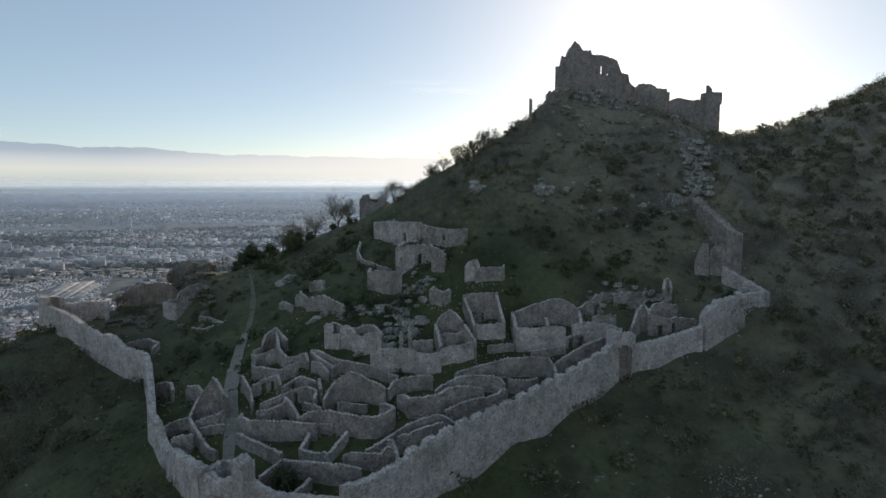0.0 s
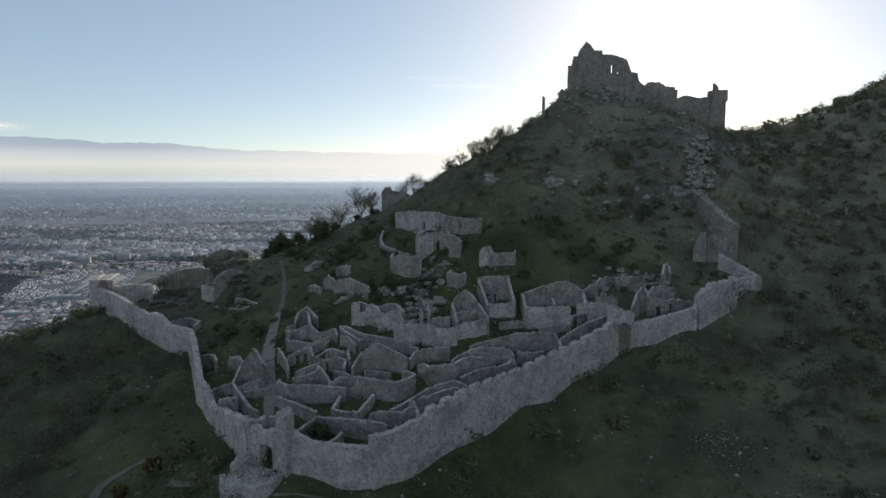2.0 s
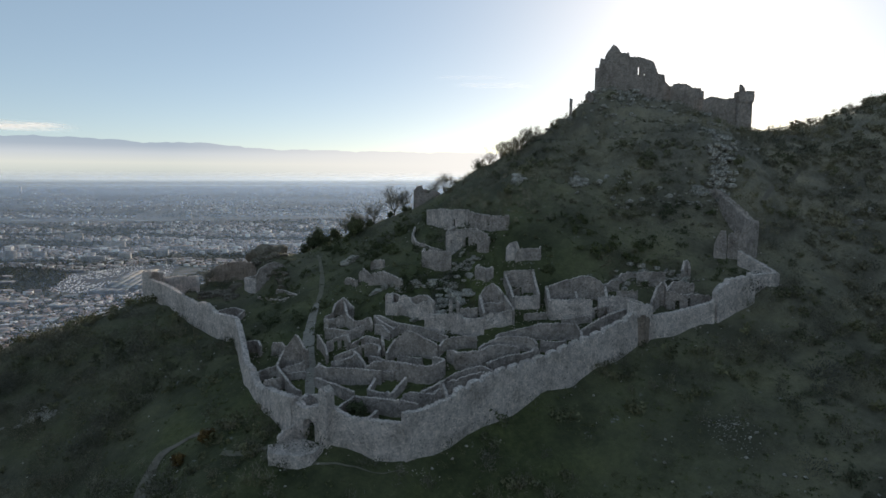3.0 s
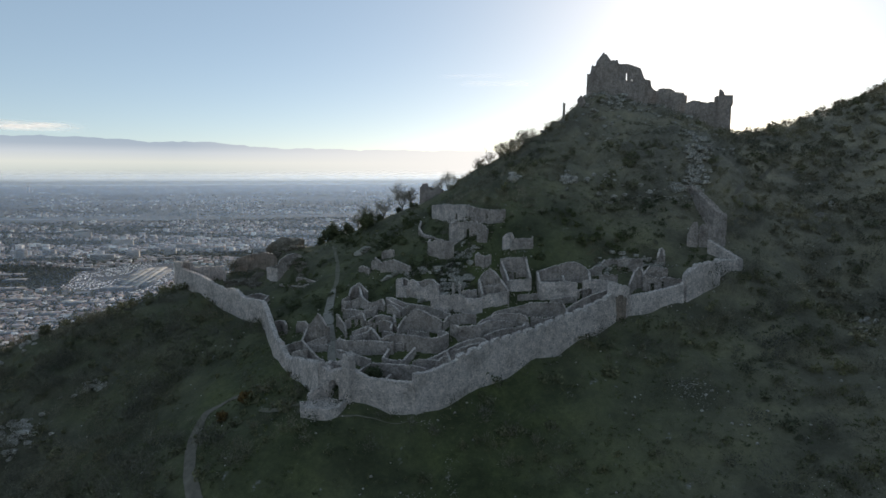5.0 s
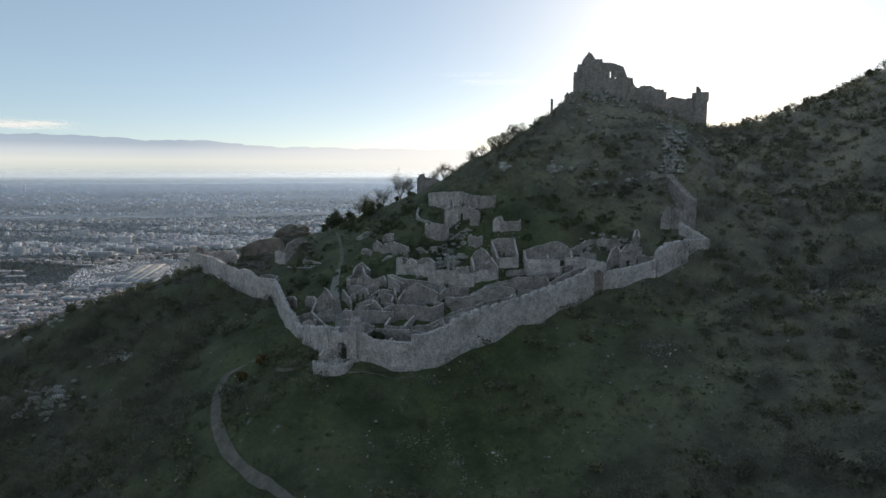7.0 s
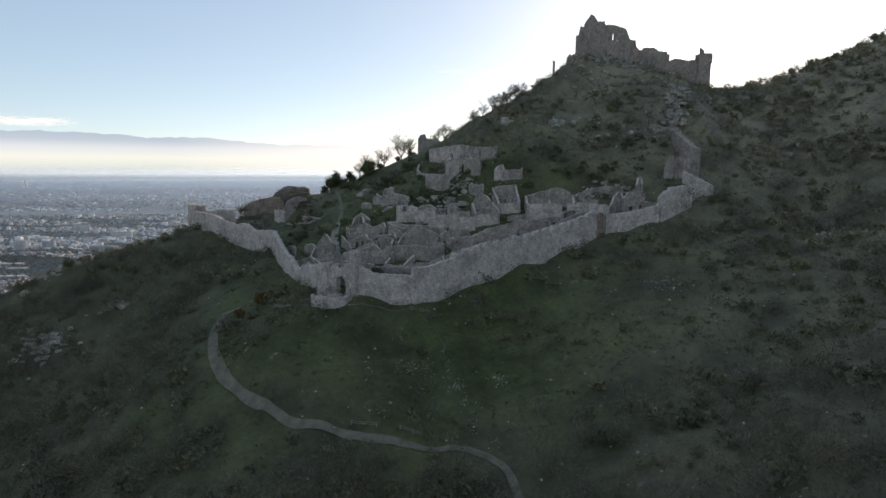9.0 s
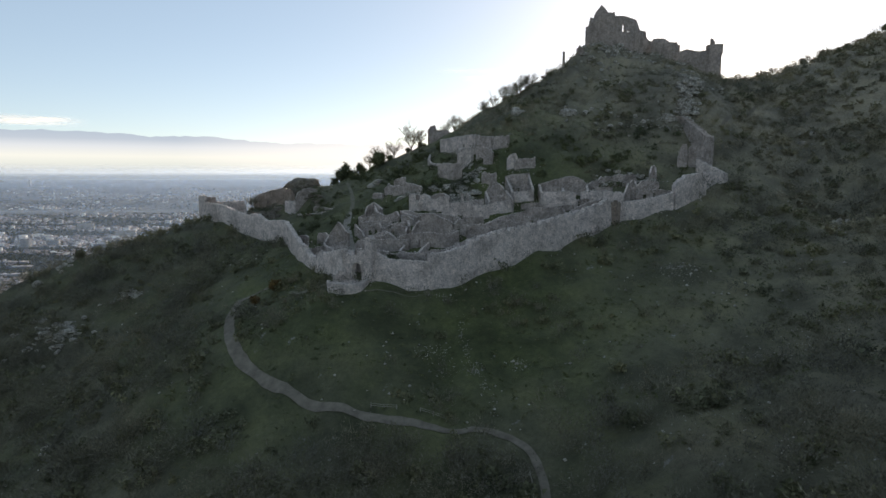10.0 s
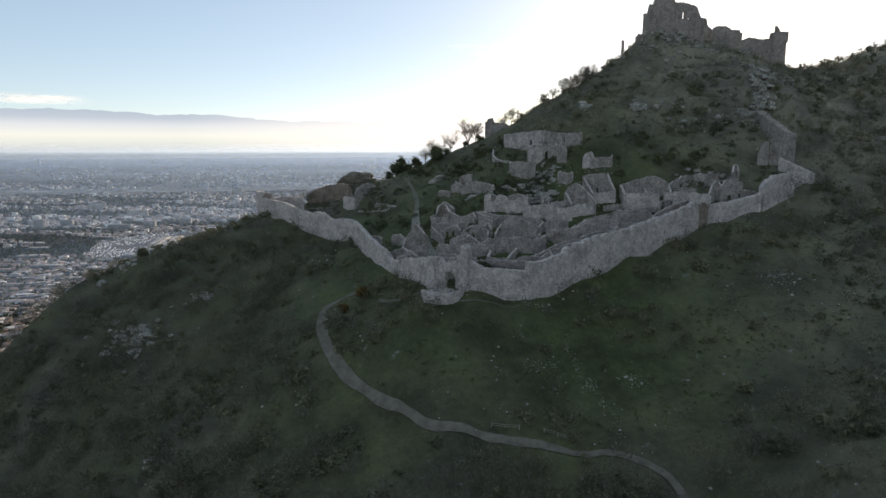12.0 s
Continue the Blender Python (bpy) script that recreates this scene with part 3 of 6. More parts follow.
def gate_front():
    """The wall with the arched gateway, swept from the arch line to the broken top."""
    bm = bmesh.new()
    a, b = Vector((-36.9, 80.2, 0)), Vector((-30.6, 76.9, 0))
    along = (b - a).normalized()
    side = Vector((along.y, -along.x, 0))
    length, mid, half, spring, foot = (b - a).length, 4.2, 1.5, -50.1, -53.6
    cols = []
    us = sorted({0.0, length, *[k * length / 16 for k in range(17)], *[mid + half * math.cos(k * math.pi / 10) for k in range(11)]})
    for u in us:
        d = abs(u - mid)
        low = spring + math.sqrt(max(half * half - d * d, 0)) if d < half - 1e-6 else foot
        high = -46.6 + 0.12 * u + 0.6 * wob(u, 0, 0, 0.9, 2) + 0.5 * math.floor(2 * wob(u, 3, 0, 0.5, 4))
        cols.append((u, low, high, d <= half + 1e-6))
    rows = []
    for u, low, high, inside in cols:
        p = a + along * u
        rows.append([[bm.verts.new((p + side * o * (0.8 + 0.05 * wob(u, z, o, 1.5)) + Vector((0, 0, z)))[:]) for z in np.linspace(low, high, 7)] for o in (1, -1)])
    for (c0, p), (c1, q) in zip(zip(cols, rows), zip(cols[1:], rows[1:])):
        for s in (0, 1):
            for j in range(6):
                bm.faces.new((p[s][j], q[s][j], q[s][j + 1], p[s][j + 1]))
        bm.faces.new((p[0][6], q[0][6], q[1][6], p[1][6]))
        bm.faces.new((p[0][0], p[1][0], q[1][0], q[0][0]))
    part("gate_arch", bm, STONE, gatehouse, "round-arched gateway wall")
    for u in (mid - half, mid + half):
        jamb = bmesh.new()
        p = a + along * (u + (-0.12 if u < mid else 0.12))
        block(jamb, p.x, p.y, foot, 0.3, 1.66, spring - foot + 0.1, math.degrees(math.atan2(along.y, along.x)), 0.04)
        part("jamb", jamb, STONE, gatehouse)


gate_front()
ruin_wall("pier", [(-30.6, 76.3, -42.3), (-29.7, 75.9, -41.9), (-28.9, 75.5, -42.4)], gatehouse, thick=2.1, ragged=0.35, seed=23, label="tall stone pier beside the arch")
ruin_wall("wall", [(-36.6, 80.4, -46.0), (-35.5, 84.5, -46.6), (-30.6, 83.6, -46.2)], gatehouse, thick=0.9, ragged=0.6, seed=24)
ruin_wall("barbican_wall", [(-36.6, 78.4, -50.2), (-37.8, 76.9, -50.5), (-38.7, 75.7, -51.5)], gatehouse, thick=0.7, ragged=0.4, seed=25, label="stub of the outer gate wall")
ruin_wall("barbican_wall", [(-39.9, 75.0, -52.5), (-38.9, 72.1, -52.6), (-33.5, 71.4, -52.6), (-31.7, 72.0, -52.5), (-30.4, 74.4, -52.0)], gatehouse, thick=0.8, ragged=0.2, seed=26, label="low outer gate wall")


platform = bmesh.new()
rim = [(-39.4, 75.6), (-38.6, 72.2), (-33.6, 71.3), (-31.6, 72.0), (-30.4, 75.0), (-32.2, 77.0), (-36.6, 78.8)]
rings = [[platform.verts.new((x, y, z + 0.1 * wob(x, y, z, 0.8))) for x, y in rim] for z in (-56.5, -52.75)]
for k in range(len(rim)):
    platform.faces.new((rings[0][k], rings[0][k - 1], rings[1][k - 1], rings[1][k]))
platform.faces.new(rings[1])
part("platform", platform, STONE, gatehouse, "trodden platform before the gate")
for k in range(6):
    tread = bmesh.new()
    block(tread, -32.2 + 0.42 * k, 72.2 + 0.62 * k, -56.0, 1.9, 0.75, 2.75 + 0.2 * k, 55, 0.04)
    part("step", tread, STONE, gatehouse)


# ---- the village of roofless houses ----
def ruin(label, walls, thick=0.62, ragged=0.2, name="ruined_house", mat=None):
    x, y, _ = walls[0][0][0]
    base = thing(name, x, y, gz(x, y), label, "ruin", "ruins of the village")
    for k, (pts, *holes) in enumerate(walls):
        # walls behind a bright front take the darker stone: room shade put into colour
        ruin_wall("wall", pts, base, mat if mat and k == 0 else STONE_OLD_SHADED, thick=thick, ragged=ragged, openings=holes)
    return base


ruin("long roofless limestone house with a dark doorway high on the slope", [([(-19.4, 160, -15), (-16.2, 156.5, -14.7), (-6.2, 144.6, -14.0)], (13.6, 1.3, 0, 2.7)), ([(-6.2, 144.4, -14.4), (0.9, 137.6, -15.3), (4.9, 136.2, -15.0)], (8.0, 0.7, 1.2, 2.6)), ([(-19.4, 160, -15), (-14, 163, -14.6)],)], ragged=0.5, mat=STONE)
ruin("tall square limestone house ruin with a doorway", [([(-12.1, 138.7, -19.8), (-7.6, 137, -18.8)], (1.5, 0.5, 3, 4)), ([(-7.6, 137, -18.8), (-4.4, 135.4, -18.6), (-0.9, 131.6, -19.6)], (1.4, 1.1, 0, 2.4)), ([(-12.1, 138.7, -19.6), (-10, 143, -18.6)],), ([(-3.5, 131.6, -21), (-0.9, 130.6, -20.6), (-0.4, 134, -20.5)],)], ragged=0.6, mat=STONE)
ruin("roofless stone block house beside the ramp", [([(-18, 131.3, -24.4), (-15.3, 130.2, -24.0), (-10.3, 129.4, -24.2)],), ([(-18, 131.3, -24.4), (-18, 136, -24.2)],)], ragged=0.5)
ruin("low curved limestone ramp wall", [([(-23.4, 160.5, -20.4), (-23.5, 155, -22.2), (-21.7, 149, -23.6), (-17.5, 143.4, -24.4), (-13.4, 139, -24.8)],)], thick=0.6, ragged=0.3, name="ramp_wall")
ruin("ruined watchtower stub on the ridge", [([(-26.3, 186, -9.6), (-25.6, 185.8, -8.2), (-23.7, 185.6, -7.6), (-23.1, 185.7, -10), (-21.4, 186, -10.6), (-20, 186.2, -9.2), (-18.2, 186.8, -10), (-16, 188, -12)],), ([(-26.3, 186, -9.4), (-25, 190.5, -9), (-19, 191, -10)],)], thick=1.0, ragged=0.4, name="watchtower_ruin")
ruin("two rough stone door posts beside a rock face", [([(-9.8, 111.6, -33.4), (-9.1, 111.4, -33.0)],), ([(-8.1, 111.3, -32.8), (-7.4, 111.2, -33.4)],), ([(-7.2, 110.6, -35), (-3.2, 110, -34.6)],)], ragged=0.4, name="door_posts")
ruin("tall house ruin with a steep pointed gable beside the lane",
     [([(-49, 104.1, -48), (-48.4, 107.4, -45.4), (-47, 107.9, -43.3), (-45.6, 107.8, -41.4), (-45.1, 107.7, -41.3), (-43.7, 106.5, -42.5), (-42.6, 105.3, -43.8)],),
      ([(-48.8, 106.2, -47.6), (-47.8, 108.1, -45.7), (-45.4, 107.6, -44.4), (-43.3, 106.4, -44), (-41.7, 104.9, -44.2)],),
      ([(-47.1, 102.8, -48), (-44.7, 102.4, -47), (-43, 102.5, -46.4), (-42, 103.4, -46.1)],)], thick=0.55)
ruin("low roofless yard against the town wall",
     [([(-53.1, 101.6, -49.3), (-52.4, 103.7, -48.7), (-50.5, 103.9, -48.1), (-48.7, 104.6, -47.7)],),
      ([(-48.2, 102.9, -47.4), (-46, 99.7, -47.8), (-43.8, 96.8, -48.4), (-41.9, 94.8, -49.2), (-40.1, 94.1, -49.7)],),
      ([(-49.7, 98.4, -49.2), (-47.8, 98, -48.5), (-45.3, 97, -47.9)],),
      ([(-45.7, 100.8, -48.4), (-43.3, 100.5, -47.8), (-41, 100.7, -47.6)],)], thick=0.55)
ruin("small stub of a stone hut in the grass",
     [([(-53.7, 114.3, -46.3), (-53.3, 114.5, -45.4), (-51.2, 114.3, -45.1)],),
      ([(-51.2, 114.3, -45.1), (-49.6, 112.7, -45.7)],)])
ruin("small stub of a stone hut against the town wall",
     [([(-63, 121.7, -47.3), (-61.4, 121.5, -46.9), (-59.2, 120.2, -46.5)],),
      ([(-59.2, 120.2, -46.5), (-57.1, 116.2, -46.5)],)])
ruin("low diagonal wall rising from the gate court",
     [([(-37.8, 97.3, -47.7), (-34.7, 94.2, -47.4), (-30.8, 90.6, -47.1), (-27.6, 88.4, -47.4)],)])
ruin("walls meeting in a point above a sunken yard",
     [([(-26.9, 86.2, -47.5), (-28.1, 84.3, -47.8), (-29.6, 82.9, -48.5)],),
      ([(-26.9, 86.2, -47.5), (-24.3, 85, -47.1), (-21.3, 84.9, -47.2), (-17.5, 83.2, -46.7), (-14, 82.8, -47.2)],)])
ruin("curved wall of a sunken stone enclosure",
     [([(-21.9, 83.2, -48.9), (-22.6, 81.6, -49.3), (-23.9, 80.2, -49.7), (-25.1, 79.1, -49.8)],)], thick=0.7, name="stone_enclosure")
ruin("long pale limestone house front facing the gate court",
     [([(-38.7, 100.1, -46.5), (-37, 98.7, -45.5), (-35.4, 96.8, -45.3), (-32.2, 95.9, -45), (-29, 95.1, -44.8), (-25.9, 94.2, -44.7), (-22.8, 93.1, -44.4)],),
      ([(-38.4, 100, -46.4), (-38, 101.3, -45.9)],)])
ruin("broad limestone house front with a rounded end",
     [([(-26.4, 95.4, -44.5), (-24.8, 95.8, -43.5), (-23.2, 95.9, -43.3), (-20.8, 95.4, -43.1), (-17.8, 92.9, -42.6), (-15.1, 92, -42.8), (-12.8, 92.4, -42.9), (-11, 93.4, -42.7), (-9.9, 94.6, -42.3), (-10.7, 96.1, -42.4), (-12.4, 97.6, -42.7)],)], thick=0.7)
ruin("small open stone pen with low walls",
     [([(-23.9, 94.3, -45.6), (-24.3, 91.2, -46.5), (-24.8, 89.3, -47.1), (-22.5, 88.6, -47.4), (-19.9, 88.3, -47.3), (-18.7, 89.8, -46.3), (-17.4, 91.3, -45.1)],),
      ([(-24, 95.3, -45.6), (-22.3, 95.2, -45.2), (-20.2, 94.1, -44.9)],)])
ruin("low wall with a taller broken end beside the lane steps",
     [([(-17.4, 86.8, -46.9), (-15.7, 86.1, -46.2), (-13.5, 85.9, -46.2), (-11.6, 86.2, -46.5), (-10.8, 86.7, -46), (-9.8, 86.8, -45.4)],),
      ([(-10.3, 87.5, -44.6), (-9.5, 86.8, -44.6), (-9, 86.2, -45.9), (-8.5, 85.4, -47.3)],)])
ruin("two long parallel terrace walls behind the town wall",
     [([(-13.9, 87.8, -46.8), (-12, 89.4, -46.3), (-9.4, 91.5, -45.3), (-7.4, 92.1, -44.3), (-4.7, 92.8, -43.4), (-2.2, 93.1, -42.8)],),
      ([(-9, 89.3, -45.1), (-7.2, 89.3, -44.6), (-4.5, 89.7, -43.6), (-1.2, 91.2, -43.4)],),
      ([(-2.2, 92.9, -42.7), (-0.9, 92.4, -43.1), (0.6, 91.9, -43.9)],)])
ruin("curving inner terrace wall behind the town wall",
     [([(-1.1, 93.9, -42.6), (1.6, 95.2, -41.7), (3.7, 96, -41.4), (6, 96.4, -41.3), (8.1, 97, -40.8), (9.1, 98, -40.2), (10, 98.2, -40.6)],)])
ruin("roofless house with a rounded back wall",
     [([(-2.8, 99.3, -40.9), (-1.2, 100.1, -40.1), (0.3, 100.4, -39.5), (1.8, 101.1, -39), (4.4, 101.1, -38.8), (7.4, 100.8, -38.8), (8.9, 99.8, -39), (9.5, 98.6, -39.7)],),
      ([(-9.4, 98.1, -41.2), (-7.9, 96.8, -40.9), (-7.3, 95.5, -40.9), (-5.1, 95.2, -40.7), (-2.2, 95.7, -40.3), (-0.7, 97.2, -39.9), (1.5, 98, -39.7), (4.2, 99, -40.2), (6, 98.7, -40.7)],)])
ruin("dark low wall between two terraces",
     [([(10.3, 100.4, -39.3), (12, 100.6, -39.6), (14.3, 101.2, -39.9), (16, 102.1, -39.7)],)])
ruin("tall terrace wall of limestone with a rounded end",
     [([(0.9, 104.1, -39.4), (4.6, 105, -38.5), (7.8, 105.2, -37.8), (9.1, 104.7, -37.3)],),
      ([(8.8, 103.7, -37.1), (10.9, 104.3, -36.6), (14.2, 105.1, -36.7), (17, 105.6, -36.8), (18.7, 105, -37), (19.5, 104.2, -38.2), (19.7, 103, -39.5)],)], thick=0.7, name="terrace_wall")
ruin("low terrace wall below the bright house",
     [([(15.9, 109, -36.7), (18.7, 109.3, -36.4), (23, 111, -36.1)],),
      ([(7.5, 110.8, -36.1), (10, 110.4, -35.7), (12.8, 110.5, -35.6)],)], name="terrace_wall")
ruin("tall slanting house wall against the town wall",
     [([(19.6, 106.2, -38.8), (20.9, 106.5, -37.8), (22.4, 106.8, -36.9), (24.4, 107.7, -36.1), (26.1, 108.5, -35.4)],),
      ([(26.1, 108.5, -35.4), (28.2, 109.6, -34.9), (31.5, 111.5, -34.3)],)])
ruin("roofless house with a broad standing gable wall",
     [([(-21.1, 102.2, -40.1), (-19.8, 102.3, -39.3), (-18.3, 101.9, -38.1), (-16.5, 101.2, -38.5), (-14.5, 100.3, -39.4), (-12.7, 99.7, -39.9), (-11.7, 99.2, -40.6)], (10.6, 0.9, 0, 1.9)),
      ([(-21.1, 102.3, -40.1), (-22, 101.3, -41.4), (-22.9, 100.1, -42.9)],),
      ([(-20.4, 100.4, -43.4), (-17.5, 99.3, -43.3), (-14.8, 98.1, -43.1)],)])
ruin("long low house wall beside the lane",
     [([(-11.3, 100, -41.1), (-10.5, 101.1, -40.1), (-9.7, 101.7, -39.7), (-7.8, 101.6, -39.3), (-5.4, 101.9, -39.1), (-3.2, 102.2, -39.2)],)])
ruin("cluster of roofless rooms with jagged pointed walls",
     [([(-43, 124.5, -41.1), (-41, 125, -39.9), (-40.7, 126.7, -37.9), (-39.7, 127.4, -37.2), (-38.7, 127.9, -36.5), (-36.8, 125.8, -37.5), (-35.4, 124.5, -38.4)],),
      ([(-42.4, 121.9, -40.9), (-41, 121.5, -40.9), (-39.5, 122.4, -40.7), (-37.6, 121.7, -39.7), (-36.6, 121.6, -39.2), (-35, 118.4, -39.4), (-33.4, 116.5, -39.9), (-31.8, 115.8, -39.7), (-30.1, 115.4, -38.9), (-29.2, 114.8, -38.5), (-28.6, 113.9, -39.7)],),
      ([(-38.8, 128.4, -36.7), (-37.5, 125, -38.4), (-36.4, 121.8, -39.5)],)])
ruin("small square stone room of the crowded quarter",
     [([(-40.8, 117.1, -42.1), (-38.5, 116.1, -41.9), (-36.2, 114.2, -41.6), (-34, 112.6, -41.5), (-32.4, 113, -40.8), (-30.5, 113.9, -40.3)],),
      ([(-40.8, 117.1, -42.1), (-40.8, 119.2, -41.7)],)])
ruin("thin broken wall at the edge of the climbing lane",
     [([(-41.5, 112, -42.3), (-40.9, 111.7, -42.6), (-40, 110.7, -43.5), (-38.7, 108.7, -44.1), (-37.2, 105, -45.2)],)], thick=0.5)
ruin("row of small rooms with dark doorways",
     [([(-38.8, 110, -43.8), (-37.5, 110.3, -43), (-36.1, 110.7, -42.4), (-33.9, 110.5, -41.8)], (2.2, 0.9, 0, 1.8), (4, 0.8, 0, 1.8)),
      ([(-33.9, 110.5, -41.8), (-32.8, 108.7, -43)],),
      ([(-32.3, 107.3, -43.2), (-30.8, 108.4, -42.4), (-29.3, 109.6, -41.7), (-27.2, 107.3, -41.3), (-25.2, 105, -41.2)], (2.3, 0.9, 0, 1.8)),
      ([(-24.5, 104.5, -40.6), (-23.9, 103, -42.1)],)])
ruin("stone room with a bright sloping end wall",
     [([(-35.2, 100.8, -45.3), (-32.3, 100.1, -44.6), (-30.9, 101.6, -44.2), (-30, 102.4, -43.6)],),
      ([(-30.6, 103.1, -43.4), (-29.3, 101.4, -43.8), (-27.9, 99.4, -44.4), (-26.8, 97.5, -45.3)],),
      ([(-35.4, 103.7, -44.9), (-33.3, 103.7, -44.1), (-31.4, 104.6, -43.6), (-30.1, 105.2, -43.3)],)])
ruin("low stone room behind the long house fronts",
     [([(-30, 105.1, -42.9), (-28.2, 104.5, -42.2), (-26.5, 104.2, -41.9), (-24.7, 102.7, -42.1)], (1.2, 0.9, 0, 1.9)),
      ([(-24.7, 102.7, -42.1), (-24.9, 101.6, -43.3)],),
      ([(-27.1, 102.3, -44.2), (-24.7, 100.7, -44), (-23.3, 99.8, -44.3)],)])
ruin("slanting terrace walls enclosing a narrow room",
     [([(-28.4, 116.8, -38.6), (-26.8, 115.6, -38.2), (-24.4, 113.3, -38.6), (-21.8, 111.2, -39), (-19.1, 109.2, -38.7), (-15.7, 106.9, -38.6), (-12.4, 104.9, -39.1), (-9.7, 103.4, -39.7)],),
      ([(-28.3, 116.1, -38.6), (-25.7, 112.8, -39.2), (-22.7, 109.5, -39.8)],),
      ([(-27.6, 113, -39.9), (-26, 112.2, -39.6), (-24.9, 110.7, -40), (-23.6, 108.7, -40.5)],),
      ([(-22.8, 110, -39.9), (-21.3, 110.8, -39.3)],)])
ruin("bright limestone house ruin with a tall jagged front",
     [([(-26, 119.2, -33.9), (-25.5, 119, -33.5), (-24.3, 118.5, -33.5), (-24.1, 118.2, -35.5), (-22.8, 117.8, -35.5), (-22.5, 118, -34), (-21.4, 117.6, -33.4), (-20, 116.6, -33.8), (-18.9, 115.3, -34.9), (-17.7, 114.2, -35), (-16.5, 113.9, -34.3), (-14.7, 113.3, -33.9), (-13.4, 112.4, -34)],),
      ([(-13.4, 112.4, -34), (-14.1, 114.2, -33.7), (-15.6, 116.3, -33.2)],),
      ([(-21.4, 117.9, -34.1), (-19.2, 117.1, -34), (-17.4, 117.1, -33.3), (-15.6, 116.3, -33.2)],),
      ([(-26, 119.2, -33.9), (-24.2, 120.6, -33.6), (-21.4, 117.9, -34.1)],)], mat=STONE)
ruin("terrace retaining wall of limestone with a stained face",
     [([(-15.1, 107.4, -36.8), (-13.6, 107.1, -35.8), (-11.4, 106.9, -35.5), (-9, 106.4, -35.3), (-7.3, 106.1, -35.3), (-5.9, 105.8, -36.1), (-3.7, 105.8, -36.2), (-1.7, 106.1, -35.8)],)], thick=0.8, name="terrace_wall", mat=STONE)
ruin("tall limestone house ruin with an arched gable",
     [([(-1.7, 107.6, -35.9), (-0.1, 107.8, -35.3), (2.1, 107.8, -35.1), (3.8, 109.1, -34.9), (5.1, 109.6, -34.8)],),
      ([(-2.6, 114.6, -32.3), (-1.4, 115, -30.7), (0.3, 115.1, -29.7), (1.6, 114.4, -30.5), (2.6, 113, -31.7)],),
      ([(-2.7, 114.5, -32.4), (-2.2, 111, -33.6), (-1.7, 108.2, -35.4)],),
      ([(3, 112.6, -31.9), (3.9, 110.9, -33.1), (4.7, 109.6, -34.1), (5.1, 109.2, -34.8)],),
      ([(-2.1, 111.9, -34.3), (-0.5, 111.9, -33.7), (1.2, 111.1, -33.8), (3.1, 112, -33.4), (4.1, 112, -33.3)],)], mat=STONE)
ruin("roofless house with tall side walls open at the front",
     [([(5, 114.7, -32.7), (7.5, 113.9, -32.5), (10.2, 113, -32.1), (11.2, 113.1, -31.9)],),
      ([(3.4, 121.8, -28.2), (4.1, 119.7, -29.9), (4.8, 117.1, -31.6), (5.2, 114.1, -32.7)],),
      ([(10.2, 120.3, -27.3), (10.6, 117.9, -29.4), (10.9, 114.7, -31.1), (11.1, 113, -31.9)],),
      ([(3.2, 121.8, -28.1), (5.2, 121.6, -27.6), (8, 120.8, -27.3), (10.5, 120.2, -27.1)],),
      ([(5.5, 119.6, -31.9), (7, 119.4, -31.6)],),
      ([(7.5, 119.5, -30.9), (10.5, 118.8, -30.6)],)], mat=STONE)
ruin("small square stone hut ruin on the slope",
     [([(-3.8, 123.9, -27.4), (-2.5, 123.5, -27), (-1.2, 122.6, -27.5)],),
      ([(-1.2, 122.6, -27.5), (0.5, 123.7, -27)],),
      ([(-3.8, 123.9, -27.4), (-3, 125, -26.6)],)])
ruin("small roofless house of clean limestone",
     [([(3.9, 127.2, -22.6), (4.8, 127.5, -21.5), (6.5, 127.1, -20.9), (7, 126.7, -22.3)],),
      ([(7.1, 126.7, -22.8), (9.7, 126.2, -22.6), (12.1, 126.3, -22.6), (12.5, 126.5, -22)],),
      ([(7, 126.8, -22.8), (6.2, 126.4, -24)],)], mat=STONE)
ruin("large bright roofless house with two doorways",
     [([(13.1, 110.7, -32.4), (15, 110.7, -32.5), (16.8, 110.8, -32.6), (19.6, 111.3, -32.4), (21.4, 111.9, -32.4), (23.2, 112.5, -32.8)],),
      ([(23.2, 112.4, -34.8), (25, 113, -34.7), (27.2, 113.7, -34.4)], (1.2, 0.9, 0, 1.8), (3.4, 0.9, 0, 1.9)),
      ([(13, 115.2, -30.4), (13.1, 112.9, -31.3), (13.1, 110.8, -32.4)],),
      ([(13, 115.2, -30.4), (15.2, 116.2, -29.9), (17.1, 116.8, -29.2), (19.2, 117.2, -28.8), (21.3, 117.7, -28.2), (23.1, 117.8, -28.1), (24.8, 117.4, -28.6), (25.9, 117.2, -29.3), (26.9, 116.8, -30.4)],),
      ([(19.8, 115.1, -31.4), (19.8, 112.2, -32.6)],),
      ([(26.9, 116.8, -30.4), (27.1, 115.4, -32), (27.1, 114.2, -33.3)],)], thick=0.7, mat=STONE)
ruin("pale house facade with a small dark window above the town wall",
     [([(24.9, 113.7, -32.7), (26.6, 114.2, -32.4), (28.5, 114.5, -32.2), (30.6, 114.5, -32.5), (32.5, 114.6, -32.6), (33.9, 114, -33.1), (35, 113.4, -33.5)], (7.8, 0.9, 1.2, 2))], mat=STONE)
